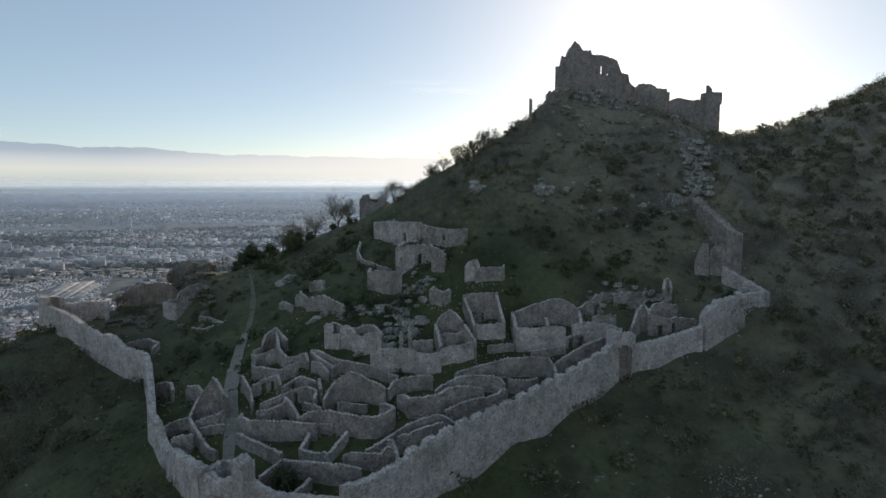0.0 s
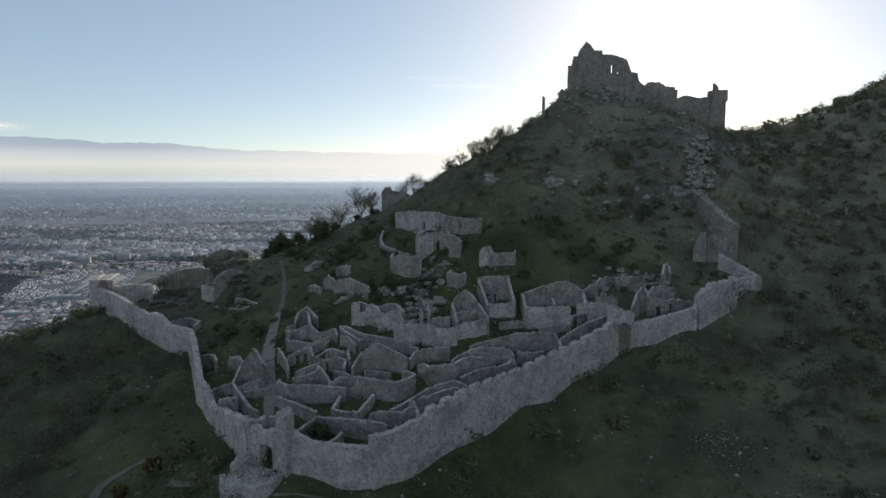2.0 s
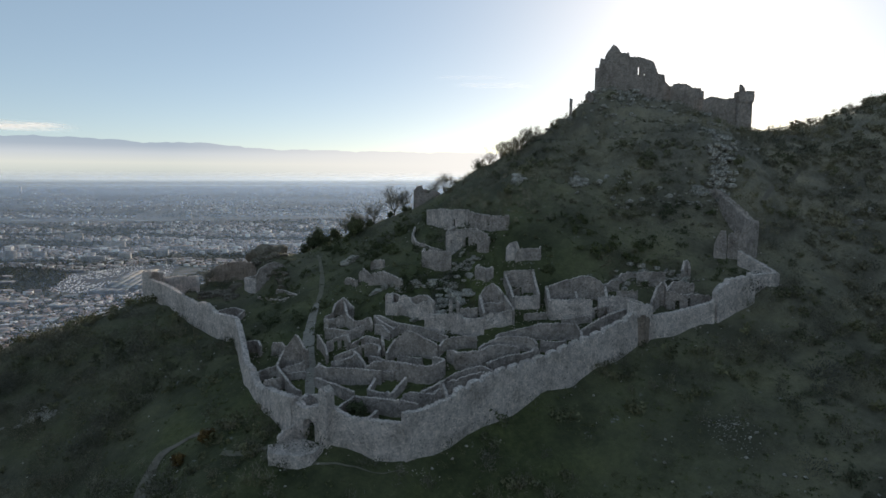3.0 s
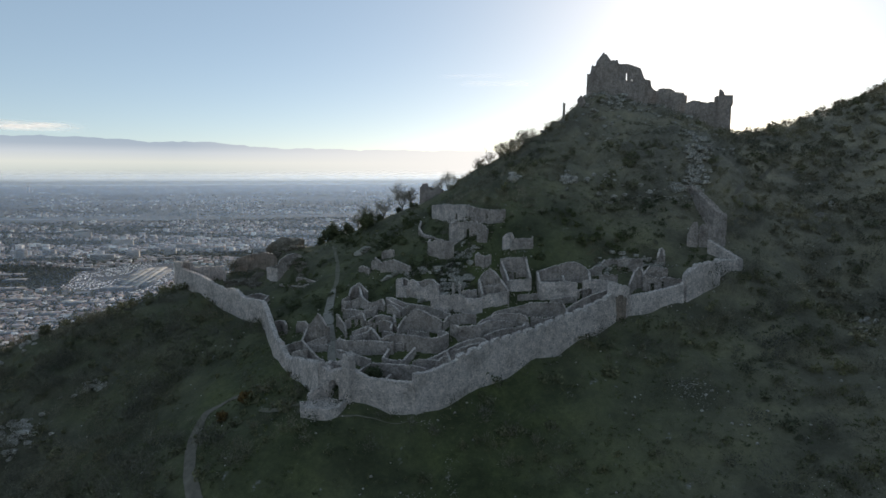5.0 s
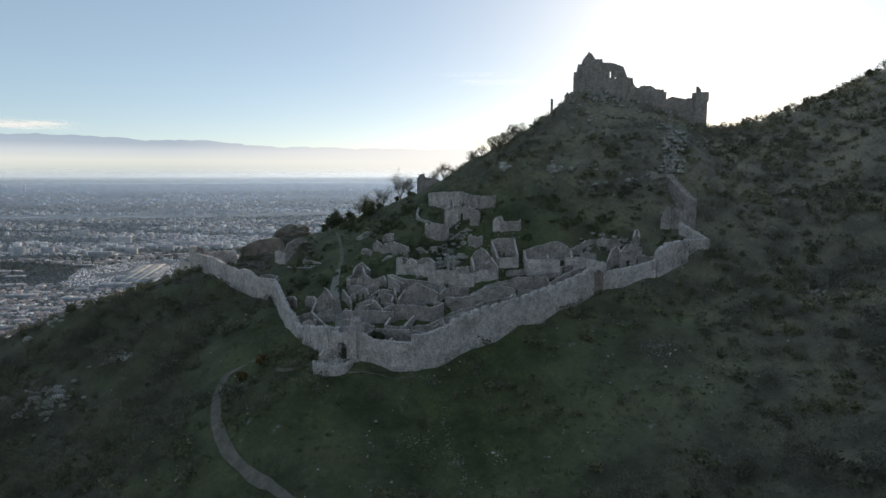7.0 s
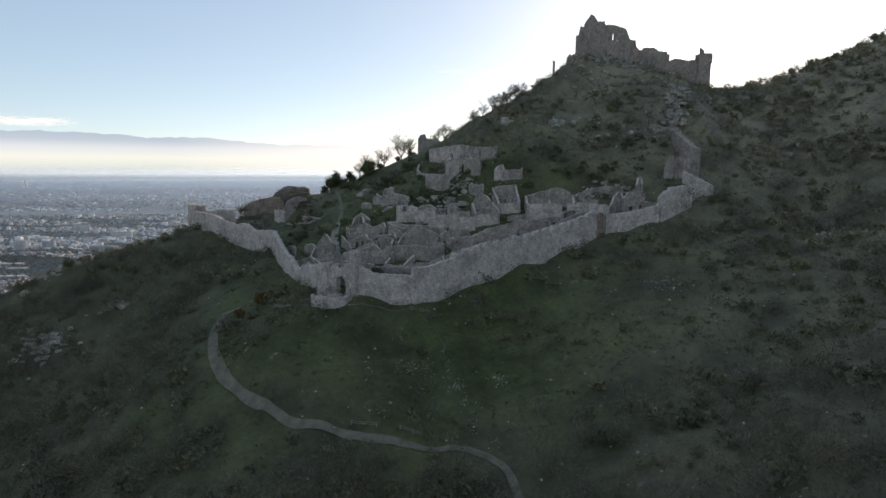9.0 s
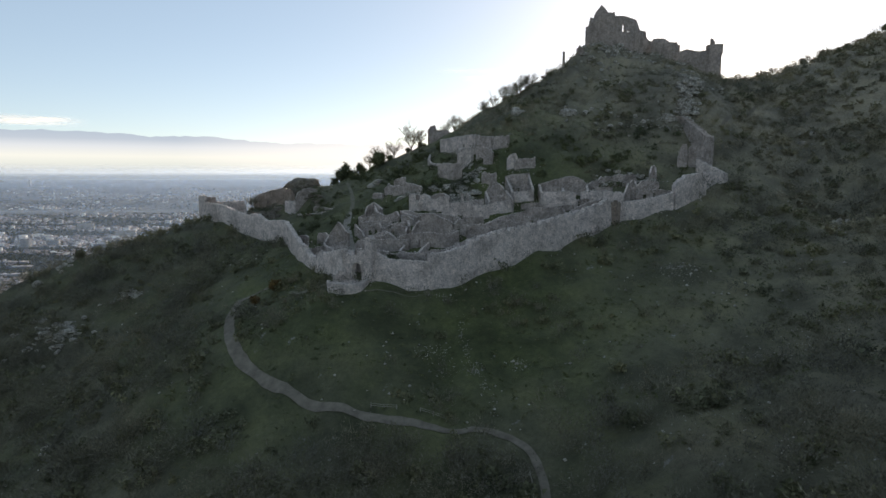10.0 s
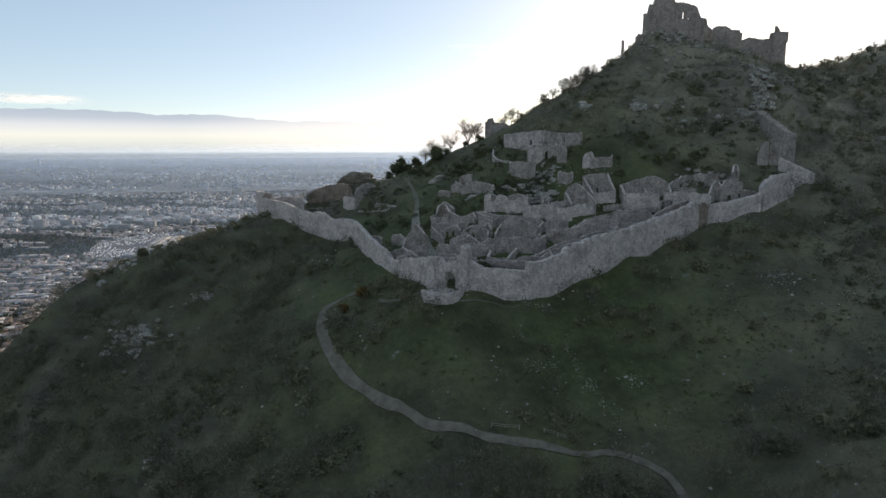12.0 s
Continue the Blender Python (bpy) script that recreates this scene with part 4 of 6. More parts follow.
ruin("broken walls of several rooms beside the bend of the town wall",
     [([(37.3, 114.6, -33.6), (38.2, 115.4, -31.6), (38.8, 116, -30.4), (39.9, 116.9, -29.6), (41, 117.3, -29.4), (41.4, 116.4, -31), (42.8, 116.3, -31.5), (45.1, 116.2, -32.1), (47.7, 116.8, -31.9), (49.6, 117, -32.1), (52, 117.6, -32.6)], (8, 1, 0, 2), (10.8, 0.8, 0, 1.9)),
      ([(35.6, 122, -28), (37.4, 121.9, -27.4), (40.6, 122.5, -27.6), (42.6, 122.4, -27.7)],),
      ([(41.9, 118.0, -31.0), (43.3, 119.0, -29.6), (45, 119.5, -29.2), (46.6, 119.3, -29.6), (48.6, 119.8, -29.9)],)], ragged=0.5)
ruin("crumbled rubble house walls among bushes",
     [([(30.6, 122.6, -29.9), (32.4, 123.6, -28.4), (34.6, 124.2, -28.0), (36.8, 123.8, -28.6), (38.2, 122.4, -29.6)],),
      ([(27.4, 119.6, -30.6), (29.4, 120.8, -29.6), (31.2, 121.0, -29.6)],),
      ([(29.6, 116.2, -31.4), (31.8, 116.0, -31.2), (34.4, 115.6, -31.0)],)], ragged=0.6)
ruin("slim broken stone pillar above the rooms",
     [([(46.8, 123, -27.3), (47.5, 124, -25), (48.6, 124.4, -25), (48.7, 123.4, -27)],)], ragged=0.4)
ruin("square roofless house of pale stone with a low yard wall",
     [([(-80.7, 165, -38.0), (-78.4, 163.4, -38.0), (-75.3, 161, -38.0)],),
      ([(-75.3, 161, -37.0), (-74.6, 161.7, -34.6), (-72.5, 163.6, -33.2), (-70.5, 165.5, -32.8), (-68.6, 167.2, -33.8), (-67.6, 168.2, -35.6)],),
      ([(-80.7, 165, -38.2), (-77.5, 168, -37.5)],),
      ([(-66, 153.6, -39.6), (-62, 150.6, -39.4), (-57.1, 147, -40)],),
      ([(-72.7, 155.6, -42.3), (-66.5, 149.8, -41.9), (-62.4, 146.9, -41.3), (-59.8, 147, -40.6)],)], mat=STONE)
ruin("long brownish roofless barn wall below the rock outcrop",
     [([(-97.0, 174.2, -37.6), (-95.2, 174.4, -36.0), (-92, 173.6, -35.0), (-86.9, 171.6, -33.6), (-82.2, 168.9, -33.0), (-79.4, 168.2, -33.6), (-78.6, 169.4, -35.4)], (11.5, 0.8, 1.4, 2.4))], ragged=0.35, mat=STONE_RUSTY)
ruin("low slab-topped hut against the town wall",
     [([(-83.7, 148.4, -45.8), (-80.1, 148.5, -44.8), (-77.1, 147.6, -44.3), (-72.4, 143.5, -44.1)],),
      ([(-72.4, 143.5, -44.1), (-73.4, 141.5, -45.3)],)])
ruin("low scattered wall stubs on a grassy bank",
     [([(-42.3, 145.1, -34.4), (-40.7, 144.9, -34), (-38, 140.9, -34.2)],),
      ([(-37.6, 143, -32.4), (-36, 141.6, -31.1), (-34, 139.1, -31.8)],),
      ([(-33.7, 137.8, -31.8), (-30.9, 135.5, -30.8), (-28.6, 133.8, -30.5), (-26, 130.3, -30.8), (-23, 127.5, -31.7)],),
      ([(-35, 147.7, -29.6), (-33.1, 146.7, -29), (-30.6, 144.3, -28.8)],)], ragged=0.6)

# ---- the castle on the summit ----
castle = thing("castle", 55, 213, 27, "dark ruined keep standing jagged against the sky", "castle")
ruin_wall("keep_wall", [(41.0, 213.6, 34.4), (41.8, 213.6, 36.5), (42.6, 213.7, 40.4), (44.1, 213.8, 40.4), (45, 214, 43), (47.1, 214, 45.8), (48.5, 214, 44.8), (50.1, 214, 42.5), (52.9, 214, 42.6), (53.3, 214, 41.2), (57.2, 214, 41), (62.3, 214, 39.3), (63.4, 214, 36.4), (64.4, 214, 34.7), (66.5, 214, 34.4), (67, 214, 31.8), (69.2, 214, 29.8)],
          castle, STONE_DARK, thick=1.6, ragged=0.25, step=0.45, openings=((15.9, 0.75, 8.6, 11.8), (18.2, 0.7, 9.4, 10.2)), seed=31, label="tall broken keep wall with slit windows")
ruin_wall("keep_wall", [(41.4, 213.8, 35), (42.2, 219, 38), (43.6, 224, 36)], castle, STONE_DARK, thick=1.5, ragged=1.0, seed=32)
ruin_wall("keep_wall", [(64.8, 214, 34), (65.5, 219, 33), (66, 223, 31)], castle, STONE_DARK, thick=1.5, ragged=1.0, seed=33)
ruin_wall("hall_wall", [(68.4, 211.4, 29.3), (69.8, 211, 30.6), (73.9, 211, 30.4), (75.7, 211, 29.1), (79.2, 211, 28.8), (80, 211, 26.8)], castle, STONE_DARK, thick=2.4, ragged=0.4, seed=34, label="blocky remains of a hall")
ruin_wall("hall_wall", [(80, 211, 27.8), (80.6, 216, 26)], castle, STONE_DARK, thick=1.6, ragged=0.6, seed=35)
ruin_wall("rampart", [(79.4, 208.4, 24.2), (82.2, 208, 25.4), (85.1, 208, 24.9), (87.6, 208, 24.5), (92.5, 207.6, 25)], castle, STONE_DARK, thick=1.3, ragged=0.3, crenels=1.1, seed=36, label="crenellated rampart")
ruin_wall("tower", [(91.8, 209.5, 26.9), (92, 206.8, 27), (96.3, 206.6, 27), (96.7, 209.6, 27), (92, 209.8, 26.9)], castle, STONE_DARK, thick=1.2, ragged=0.15, batter=0.3, seed=37, label="square corner tower")
ruin_wall("parapet", [(91.6, 206.2, 27.0), (96.9, 206.0, 27.1), (97.2, 210, 27.1)], castle, STONE_DARK, thick=0.7, ragged=0.15, seed=38, foot=23.0)
ruin_wall("turret", [(92.3, 207.4, 29.4), (93.0, 207.4, 29.6), (94.1, 207.4, 28.2)], castle, STONE_DARK, thick=0.9, ragged=0.25, seed=39, foot=26.0)
pillar = thing("stone_pillar", 30.4, 204.5, 18, "slim broken stone pillar on the crest", "pillar")
ruin_wall("shaft", [(29.8, 204.5, 24.4), (30.8, 204.5, 24.4)], pillar, STONE_DARK, thick=0.9, ragged=0.2)
ruin_wall("stub", [(36.2, 208, 26.4), (37.3, 208, 27.8), (38.4, 208, 27), (39.4, 208.4, 25)], castle, STONE_DARK, thick=1.2, ragged=0.4, label="broken wall stub")


# ---- rocks ----
def rock_shape(seed, tall=0.7):
    """An angular block of limestone: a ball cut by a dozen planes, then roughened."""
    r = np.random.RandomState(int(seed * 10))
    bm = bmesh.new()
    bmesh.ops.create_icosphere(bm, subdivisions=3, radius=1.0)
    v, f = np.array([v.co[:] for v in bm.verts]), np.array([[k.index for k in p.verts] for p in bm.faces])
    bm.free()
    for _ in range(12):
        n = r.normal(0, 1, 3) * (1, 1, 0.7)
        n /= np.linalg.norm(n)
        over = np.maximum(v @ n - r.uniform(0.45, 0.8), 0)
        v = v - over[:, None] * n
    v = v + 0.06 * r.normal(0, 1, v.shape) * (1, 1, 0.6)
    return v * (1.2, 1.0, tall), f


ROCKS = [rock_shape(k * 3.3 + 1, 0.7 + 0.13 * k) for k in range(5)]
PEBBLES = [(np.array([(1, 0, 0), (-0.8, 0.3, 0), (0.1, 0.9, 0.1), (0, -1, 0), (0.2, 0.1, 0.8), (0, 0, -0.6)]), np.array([(0, 2, 4), (2, 1, 4), (1, 3, 4), (3, 0, 4), (2, 0, 5), (1, 2, 5), (3, 1, 5), (0, 3, 5)]))]
rng = np.random.RandomState(11)


def boulder(x, y, size, stretch=1.0, turn=0.0, brown=False):
    v, f = ROCKS[rng.randint(5)]
    c, s = math.cos(turn), math.sin(turn)
    v = v * (size * stretch, size, size)
    v = np.stack([v[:, 0] * c - v[:, 1] * s, v[:, 0] * s + v[:, 1] * c, v[:, 2]], -1) + (x, y, gz(x, y) + 0.18 * size)
    ob = new("boulder", as_mesh("boulder", v, f, [BROWN_ROCK if brown else ROCK]))
    return tagged(ob, "dark brown lichened boulder of the rock outcrop" if brown else "pale weathered limestone boulder in the hillside", "rock", "boulders of the hill")


for cx, cy, count, spread, big in ((57, 149, 8, 4.5, 0.9), (26, 154, 6, 2.5, 1.6), (35, 150, 9, 6, 1.2), (40, 145, 10, 8, 0.9), (9, 156, 6, 3, 1.4),
                                   (108, 154, 8, 3.5, 1.7), (92, 106, 14, 4.5, 0.8), (44, 82, 16, 3.0, 0.3), (-42.4, 160, 3, 1.5, 2.2), (-79, 186, 12, 4, 4.2), (-113, 112, 7, 3, 1.1), (-126, 98, 16, 9, 1.0), (-141, 106, 10, 6, 1.1),
                                   (-150, 135, 8, 6, 2.0), (-15, 115, 4, 3, 1.0), (-10, 116, 12, 5, 1.3), (-28, 131, 8, 4, 1.3), (-87, 165, 8, 5, 1.6), (38, 11, 22, 6, 0.22), (25, 200, 8, 5, 1.2), (36, 190, 8, 9, 0.9), (-115, 165, 7, 4, 1.6), (3, 54, 7, 2, 0.35), (-8, 128, 10, 6, 0.9)):
    for _ in range(count):
        boulder(cx + rng.normal(0, spread * 0.6), cy + rng.normal(0, spread * 0.6), big * rng.uniform(0.35, 1.0), rng.uniform(1.0, 1.5), rng.uniform(-0.5, 0.7), cx < -70 and cy > 150)


def crag_shape(seed):
    """A squarish broken block of bedded limestone."""
    bm = bmesh.new()
    bmesh.ops.create_cube(bm, size=1.0)
    bmesh.ops.subdivide_edges(bm, edges=bm.edges[:], cuts=2, use_grid_fill=True)
    r = np.random.RandomState(seed)
    v = np.array([k.co[:] for k in bm.verts])
    bmesh.ops.triangulate(bm, faces=bm.faces[:])
    f = np.array([[k.index for k in p.verts] for p in bm.faces])
    bm.free()
    corner = np.abs(v).sum(1) > 1.3
    return v * np.where(corner, r.uniform(0.65, 0.95, len(v)), 1.0)[:, None] + r.normal(0, 0.07, v.shape), f


CRAG_MESHES = [as_mesh("rock", *crag_shape(k), [ROCK]) for k in range(8)]
BROWN_CRAGS = [as_mesh("rock", *crag_shape(20 + k), [BROWN_ROCK]) for k in range(8)]


def crag(pts, count, width, size, label, high=1.5, shapes=CRAG_MESHES):
    """An outcrop of stacked rock beds along a line of plan points: one thing of many rocks."""
    p = np.array(pts, float)
    t = np.sort(rng.uniform(0, len(p) - 1, count))
    x, y = (np.interp(t, np.arange(len(p)), p[:, k]) + rng.normal(0, width * 0.4, count) for k in (0, 1))
    z = ground(x, y) + high * rng.uniform(-0.3, 1, count) ** 2 * 0.8
    base = thing("rock_outcrop", *p[0], gz(*p[0]), label, "rock")
    for k in range(count):
        s = size * rng.uniform(0.4, 1.25)
        ob = new("rock", shapes[k % 8])
        ob.parent, ob.matrix_parent_inverse = base, Matrix.Translation(base.location).inverted()
        ob.matrix_basis = pose(x[k], y[k], z[k], 0, 0, 14 + rng.normal(0, 14)) @ Matrix.Diagonal((s * rng.uniform(1.0, 2.0), s, s * rng.uniform(0.45, 0.9), 1))
    return base


crag([(64.6, 151.5), (66.5, 154.5), (68, 158), (70, 162.5), (71.5, 167)], 150, 4.2, 1.25, "craggy column of pale stacked limestone beds on the slope", 3.0)
crag([(57, 150), (61, 150.5), (64, 152)], 40, 2.0, 1.0, "broken pale limestone ledge beside the wall", 1.2)
crag([(40, 145), (46, 145.6), (52, 145.8), (58, 146.6), (63, 147.4)], 46, 1.1, 0.55, "row of small white stones along a slope terrace", 0.5)
crag([(36.5, 153), (40, 156), (46, 160), (50, 163)], 40, 1.2, 0.6, "slanting row of pale stones on the slope", 0.5)
crag([(25.5, 153), (26, 157), (26, 160)], 16, 1.6, 1.0, "pair of pale rocks in the dark slope", 0.8)
crag([(-16.5, 124), (-12.7, 125.2), (-9, 121.5), (-5.2, 118.5), (-9, 117), (-12.5, 118)], 110, 2.2, 1.0, "low face of natural rock among the ruins", 1.6)
crag([(29.5, 121.3), (34.2, 124.6), (40, 124.4), (46, 125), (47.5, 121.5)], 80, 2.6, 0.9, "heaped rubble of collapsed houses above the wall", 1.4)
crag([(-12, 131), (-8, 128), (-4, 128.5)], 40, 2.0, 0.7, "loose grey rubble below the square house", 0.7)
crag([(-24.4, 128), (-20, 127), (-18, 124)], 26, 1.6, 0.8, "grey rock knobs beside the bright house", 0.9)
crag([(-136, 98), (-128, 100), (-124, 101), (-125, 95)], 70, 4.0, 1.3, "pale limestone ledges breaking through the western scrub", 2.0)
crag([(-117, 113), (-111, 112.5)], 18, 1.6, 1.1, "pale rock shelf on the western flank", 1.4)
crag([(-98, 55), (-95, 52)], 12, 1.2, 0.9, "pale rock shelf on the western flank", 1.4)
crag([(-93, 160), (-90, 162.5), (-86, 163), (-83, 161)], 60, 2.2, 1.5, "brown slope of collapsed barn rubble", 1.6, BROWN_CRAGS)
crag([(-72, 166), (-68, 163), (-65, 159)], 34, 2.6, 1.1, "brown rubble mound behind the square house", 1.0, BROWN_CRAGS)
crag([(-82, 175), (-76, 174), (-70, 176)], 30, 2.5, 1.2, "earthy mound of rubble below the outcrop", 0.8, BROWN_CRAGS)
crag([(72, 170), (74, 180), (76, 190)], 70, 5.0, 1.2, "weathered limestone beds under the castle", 1.4)
for y0, n, s in ((211.5, 80, 1.5), (206, 70, 1.3), (199, 60, 1.1), (190, 46, 1.0), (180, 34, 0.9)):
    crag([(38, y0), (46, y0), (56, y0), (66, y0), (78, y0 - 3), (90, y0 - 3)], n, 2.4, s, "grey bedded limestone ledge of the castle rock", 1.2)


# ---- scattered growth ----
def scatter(name, shapes, places, mat, label, category):
    """Many small things of one kind in one mesh; places are x, y, z, size, turn."""
    vs, fs, at = [], [], 0
    for k, (x, y, z, size, turn) in enumerate(places):
        v, f = shapes[k % len(shapes)]
        c, s = math.cos(turn), math.sin(turn)
        vs.append(np.stack([v[:, 0] * c - v[:, 1] * s, v[:, 0] * s + v[:, 1] * c, v[:, 2]], -1) * size + (x, y, z))
        fs.append(f + at)
        at += len(v)
    ob = new(name, as_mesh(name, np.concatenate(vs), np.concatenate(fs), [mat]))
    return tagged(ob, label, category, kind="stuff")


def leafy(seed, count=110, leaf=0.13, tall=0.8):
    """A shrub about one metre across: small leaves in uneven lobes."""
    r = np.random.RandomState(seed)
    lobes = r.normal(0, 0.28, (6, 3)) * (1, 1, 0.5) + (0, 0, 0.42 * tall)
    c = lobes[r.randint(6, size=count)] + r.normal(0, 0.17, (count, 3))
    c[:, 2] = np.abs(c[:, 2])
    a, b = r.normal(0, 1, (2, count, 3))
    a, b = a / np.linalg.norm(a, axis=1)[:, None], b / np.linalg.norm(b, axis=1)[:, None]
    s = leaf * r.uniform(0.6, 1.5, (count, 1))
    v = np.stack([c + a * s, c - a * s * 0.5 + b * s * 0.8, c - a * s * 0.5 - b * s * 0.8], 1).reshape(-1, 3)
    return v, np.arange(count * 3).reshape(-1, 3)


def twiggy(seed, count=110, thin=0.019, short=1.0):
    """A bare winter bush: a haze of thin twigs in a rounded crown."""
    r = np.random.RandomState(seed)
    lobes = r.normal(0, 0.25, (5, 3)) * (1, 1, 0.5) + (0, 0, 0.4)
    mid = lobes[r.randint(5, size=count)] + r.normal(0, 0.16, (count, 3))
    way = mid - (0, 0, -0.1) + r.normal(0, 0.3, (count, 3))
    way /= np.linalg.norm(way, axis=1)[:, None]
    half = way * r.uniform(0.04, 0.11, (count, 1)) * short
    side = np.cross(way, r.normal(0, 1, (count, 3)))
    side *= thin / np.linalg.norm(side, axis=1)[:, None]
    mid[:, 2] = np.abs(mid[:, 2])
    v = np.stack([mid - half + side, mid - half - side, mid + half], 1).reshape(-1, 3)
    return v, np.arange(count * 3).reshape(-1, 3)


def field(x, y, scale, seed):
    return np.array([noise.fractal(Vector((a * scale + seed, b * scale, seed)), 1.0, 2.0, 3) for a, b in zip(x, y)])


TOWN_LINE = [(-31, 77), (-15, 74), (3, 86), (33, 107), (50, 112), (60, 116), (69, 120), (69, 133), (64, 151), (40, 140), (20, 140), (5, 140), (-18, 160), (-30, 190), (-75, 192), (-114, 163), (-69, 128), (-57, 103), (-44, 88)]


def in_town(x, y):
    inside = np.zeros(len(x), bool)
    for (ax, ay), (bx, by) in zip(TOWN_LINE, TOWN_LINE[1:] + TOWN_LINE[:1]):
        cross = (ay > y) != (by > y)
        inside ^= cross & (x < (bx - ax) * (y - ay) / ((by - ay) if by != ay else 1e-9) + ax)
    return inside


ROAD_LINE = np.array(ROAD, float)
_t = np.linspace(0, len(ROAD_LINE) - 1, 260)
ROAD_DOTS = np.stack([np.interp(_t, np.arange(len(ROAD_LINE)), ROAD_LINE[:, k]) for k in (0, 1)], -1)


def growth(count, box, sizes, keep, seed, clear=2.2):
    """Places on the open hillside where the test keep(x, y) lets something grow."""
    r = np.random.RandomState(seed)
    x, y = r.uniform(box[0], box[1], count), r.uniform(box[2], box[3], count)
    ok = keep(x, y, r)
    x, y = x[ok], y[ok]
    near = np.min(np.hypot(x[:, None] - ROAD_DOTS[:, 0], y[:, None] - ROAD_DOTS[:, 1]), 1)
    x, y = x[near > clear], y[near > clear]
    z = ground(x, y)
    size = r.uniform(*sizes, len(x)) * r.uniform(0.7, 1.25, len(x))
    return np.stack([x, y, z - 0.05, size, r.uniform(0, 6.28, len(x))], -1)


def thicket(x, y, r):
    """Dense scrub west and south of the wall and on the east slope; the bank under the gate stays grass."""
    lawn = np.exp(-(((x + 8) / 26) ** 2 + ((y - 57) / 13) ** 2) ** 2)
    f = field(x, y, 0.035, 3.0) + 0.25
    west = np.clip((-x - 40) / 40, 0, 1) * 0.35
    low = np.clip((45 - y) / 30, 0, 1) * 0.4
    return ~in_town(x, y) & (r.uniform(0, 1, len(x)) < np.clip(f + west + low, 0.06, 0.9) * (1 - 0.93 * lawn))


def castle_slope(x, y, r):
    return r.uniform(0, 1, len(x)) < np.clip(field(x, y, 0.06, 9.0) + 0.3, 0.05, 0.8)


def inside_walls(x, y, r):
    return in_town(x, y) & (r.uniform(0, 1, len(x)) < np.clip(field(x, y, 0.08, 5.0) * 1.4, 0, 0.5))


LEAFY = [leafy(k, 120, 0.115) for k in range(7)]
LEAFY_LOW = [leafy(20 + k, 70, 0.16, 0.5) for k in range(5)]
TWIGGY = [twiggy(k) for k in range(7)]
scatter("bare_scrub", TWIGGY, growth(5600, (-190, 150, -35, 150), (2.0, 4.4), thicket, 1, 1.3), TWIGS, "grey-brown leafless winter scrub on the slope", "scrub")
scatter("dark_scrub", LEAFY, growth(5400, (-190, 190, -35, 200), (1.2, 3.4), thicket, 2, 1.3), SHRUB, "dark olive-green low scrub on the slope", "scrub")
scatter("low_heath", [leafy(30 + k, 40, 0.12, 0.35) for k in range(6)], growth(4000, (-170, 140, -20, 150), (0.5, 1.2), lambda x, y, r: ~in_town(x, y) & (field(x, y, 0.09, 6.0) > -0.25), 8, 1.3), SHRUB, "low tufted heath covering the slope", "scrub")
scatter("castle_scrub", LEAFY_LOW, growth(1200, (-15, 120, 138, 212), (0.8, 1.8), castle_slope, 3), DRY, "dry low bushes on the castle rock", "scrub")
scatter("ridge_scrub", LEAFY_LOW, growth(3600, (85, 300, 60, 300), (1.6, 3.6), lambda x, y, r: r.uniform(0, 1, len(x)) < np.clip(field(x, y, 0.03, 1.0) + 0.7, 0.3, 1), 4), DRY, "dense dry brown scrub on the far ridge", "scrub")
def everywhere(x, y, r):
    return r.uniform(0, 1, len(x)) < np.clip(field(x, y, 0.045, 12.0) + 0.62, 0.25, 0.95)


def woodland(x, y, r):
    """Leafless woods below the track and on the western flank, thinning out towards the wall."""
    lawn = np.exp(-(((x + 8) / 30) ** 2 + ((y - 57) / 14) ** 2) ** 2)
    below = np.clip((46 - y) / 14, 0, 1)
    west = np.clip((-x - 62 - 0.25 * (y - 60)) / 22, 0, 1)
    east = 0.25 * np.clip((x - 30) / 40, 0, 1)
    f = np.clip(field(x, y, 0.03, 15.0) + 0.62, 0.1, 1)
    return ~in_town(x, y) & (r.uniform(0, 1, len(x)) < f * np.clip(below + west + east, 0, 1) * (1 - lawn))


BIG_TWIGGY = [twiggy(80 + k, 330, 0.0105, 0.6) for k in range(7)]
scatter("bare_woods", BIG_TWIGGY, growth(4200, (-190, 130, -40, 140), (4.0, 7.2), woodland, 31, 3.4), TWIGS, "grey-brown crowns of leafless woods on the slope", "woods")
scatter("castle_thorn", TWIGGY, growth(3500, (-15, 125, 138, 213), (1.2, 2.7), everywhere, 32), GLARE_PALED_TWIGS, "leafless thorn scrub on the castle rock", "scrub")
scatter("ridge_thorn", TWIGGY, growth(3600, (80, 300, 60, 300), (2.2, 4.6), everywhere, 33), GLARE_PALED_TWIGS, "leafless thorn scrub on the eastern ridge", "scrub")
thorn = np.concatenate([rng.normal(0, 1, (n, 2)) * (sx, sy) + (x, y) for x, y, sx, sy, n in ((-12, 122, 4, 3, 60), (-9, 129, 3.5, 2, 36), (-22, 127, 3, 2.4, 30), (34, 127, 7, 2.2, 60), (47, 127, 4, 2.6, 40), (3, 150, 9, 4, 60), (-86, 170, 8, 4, 40), (-5, 117, 3, 1.5, 16))])
scatter("village_thorn", TWIGGY, np.stack([thorn[:, 0], thorn[:, 1], ground(thorn[:, 0], thorn[:, 1]), rng.uniform(0.9, 2.2, len(thorn)), rng.uniform(0, 6, len(thorn))], -1), TWIGS, "grey leafless thorn bushes among the ruins", "scrub")
def upper_slope(x, y, r):
    return in_town(x, y) & (y > 121) & (r.uniform(0, 1, len(x)) < np.clip(field(x, y, 0.07, 8.0) * 1.5 + 0.12, 0, 0.8))


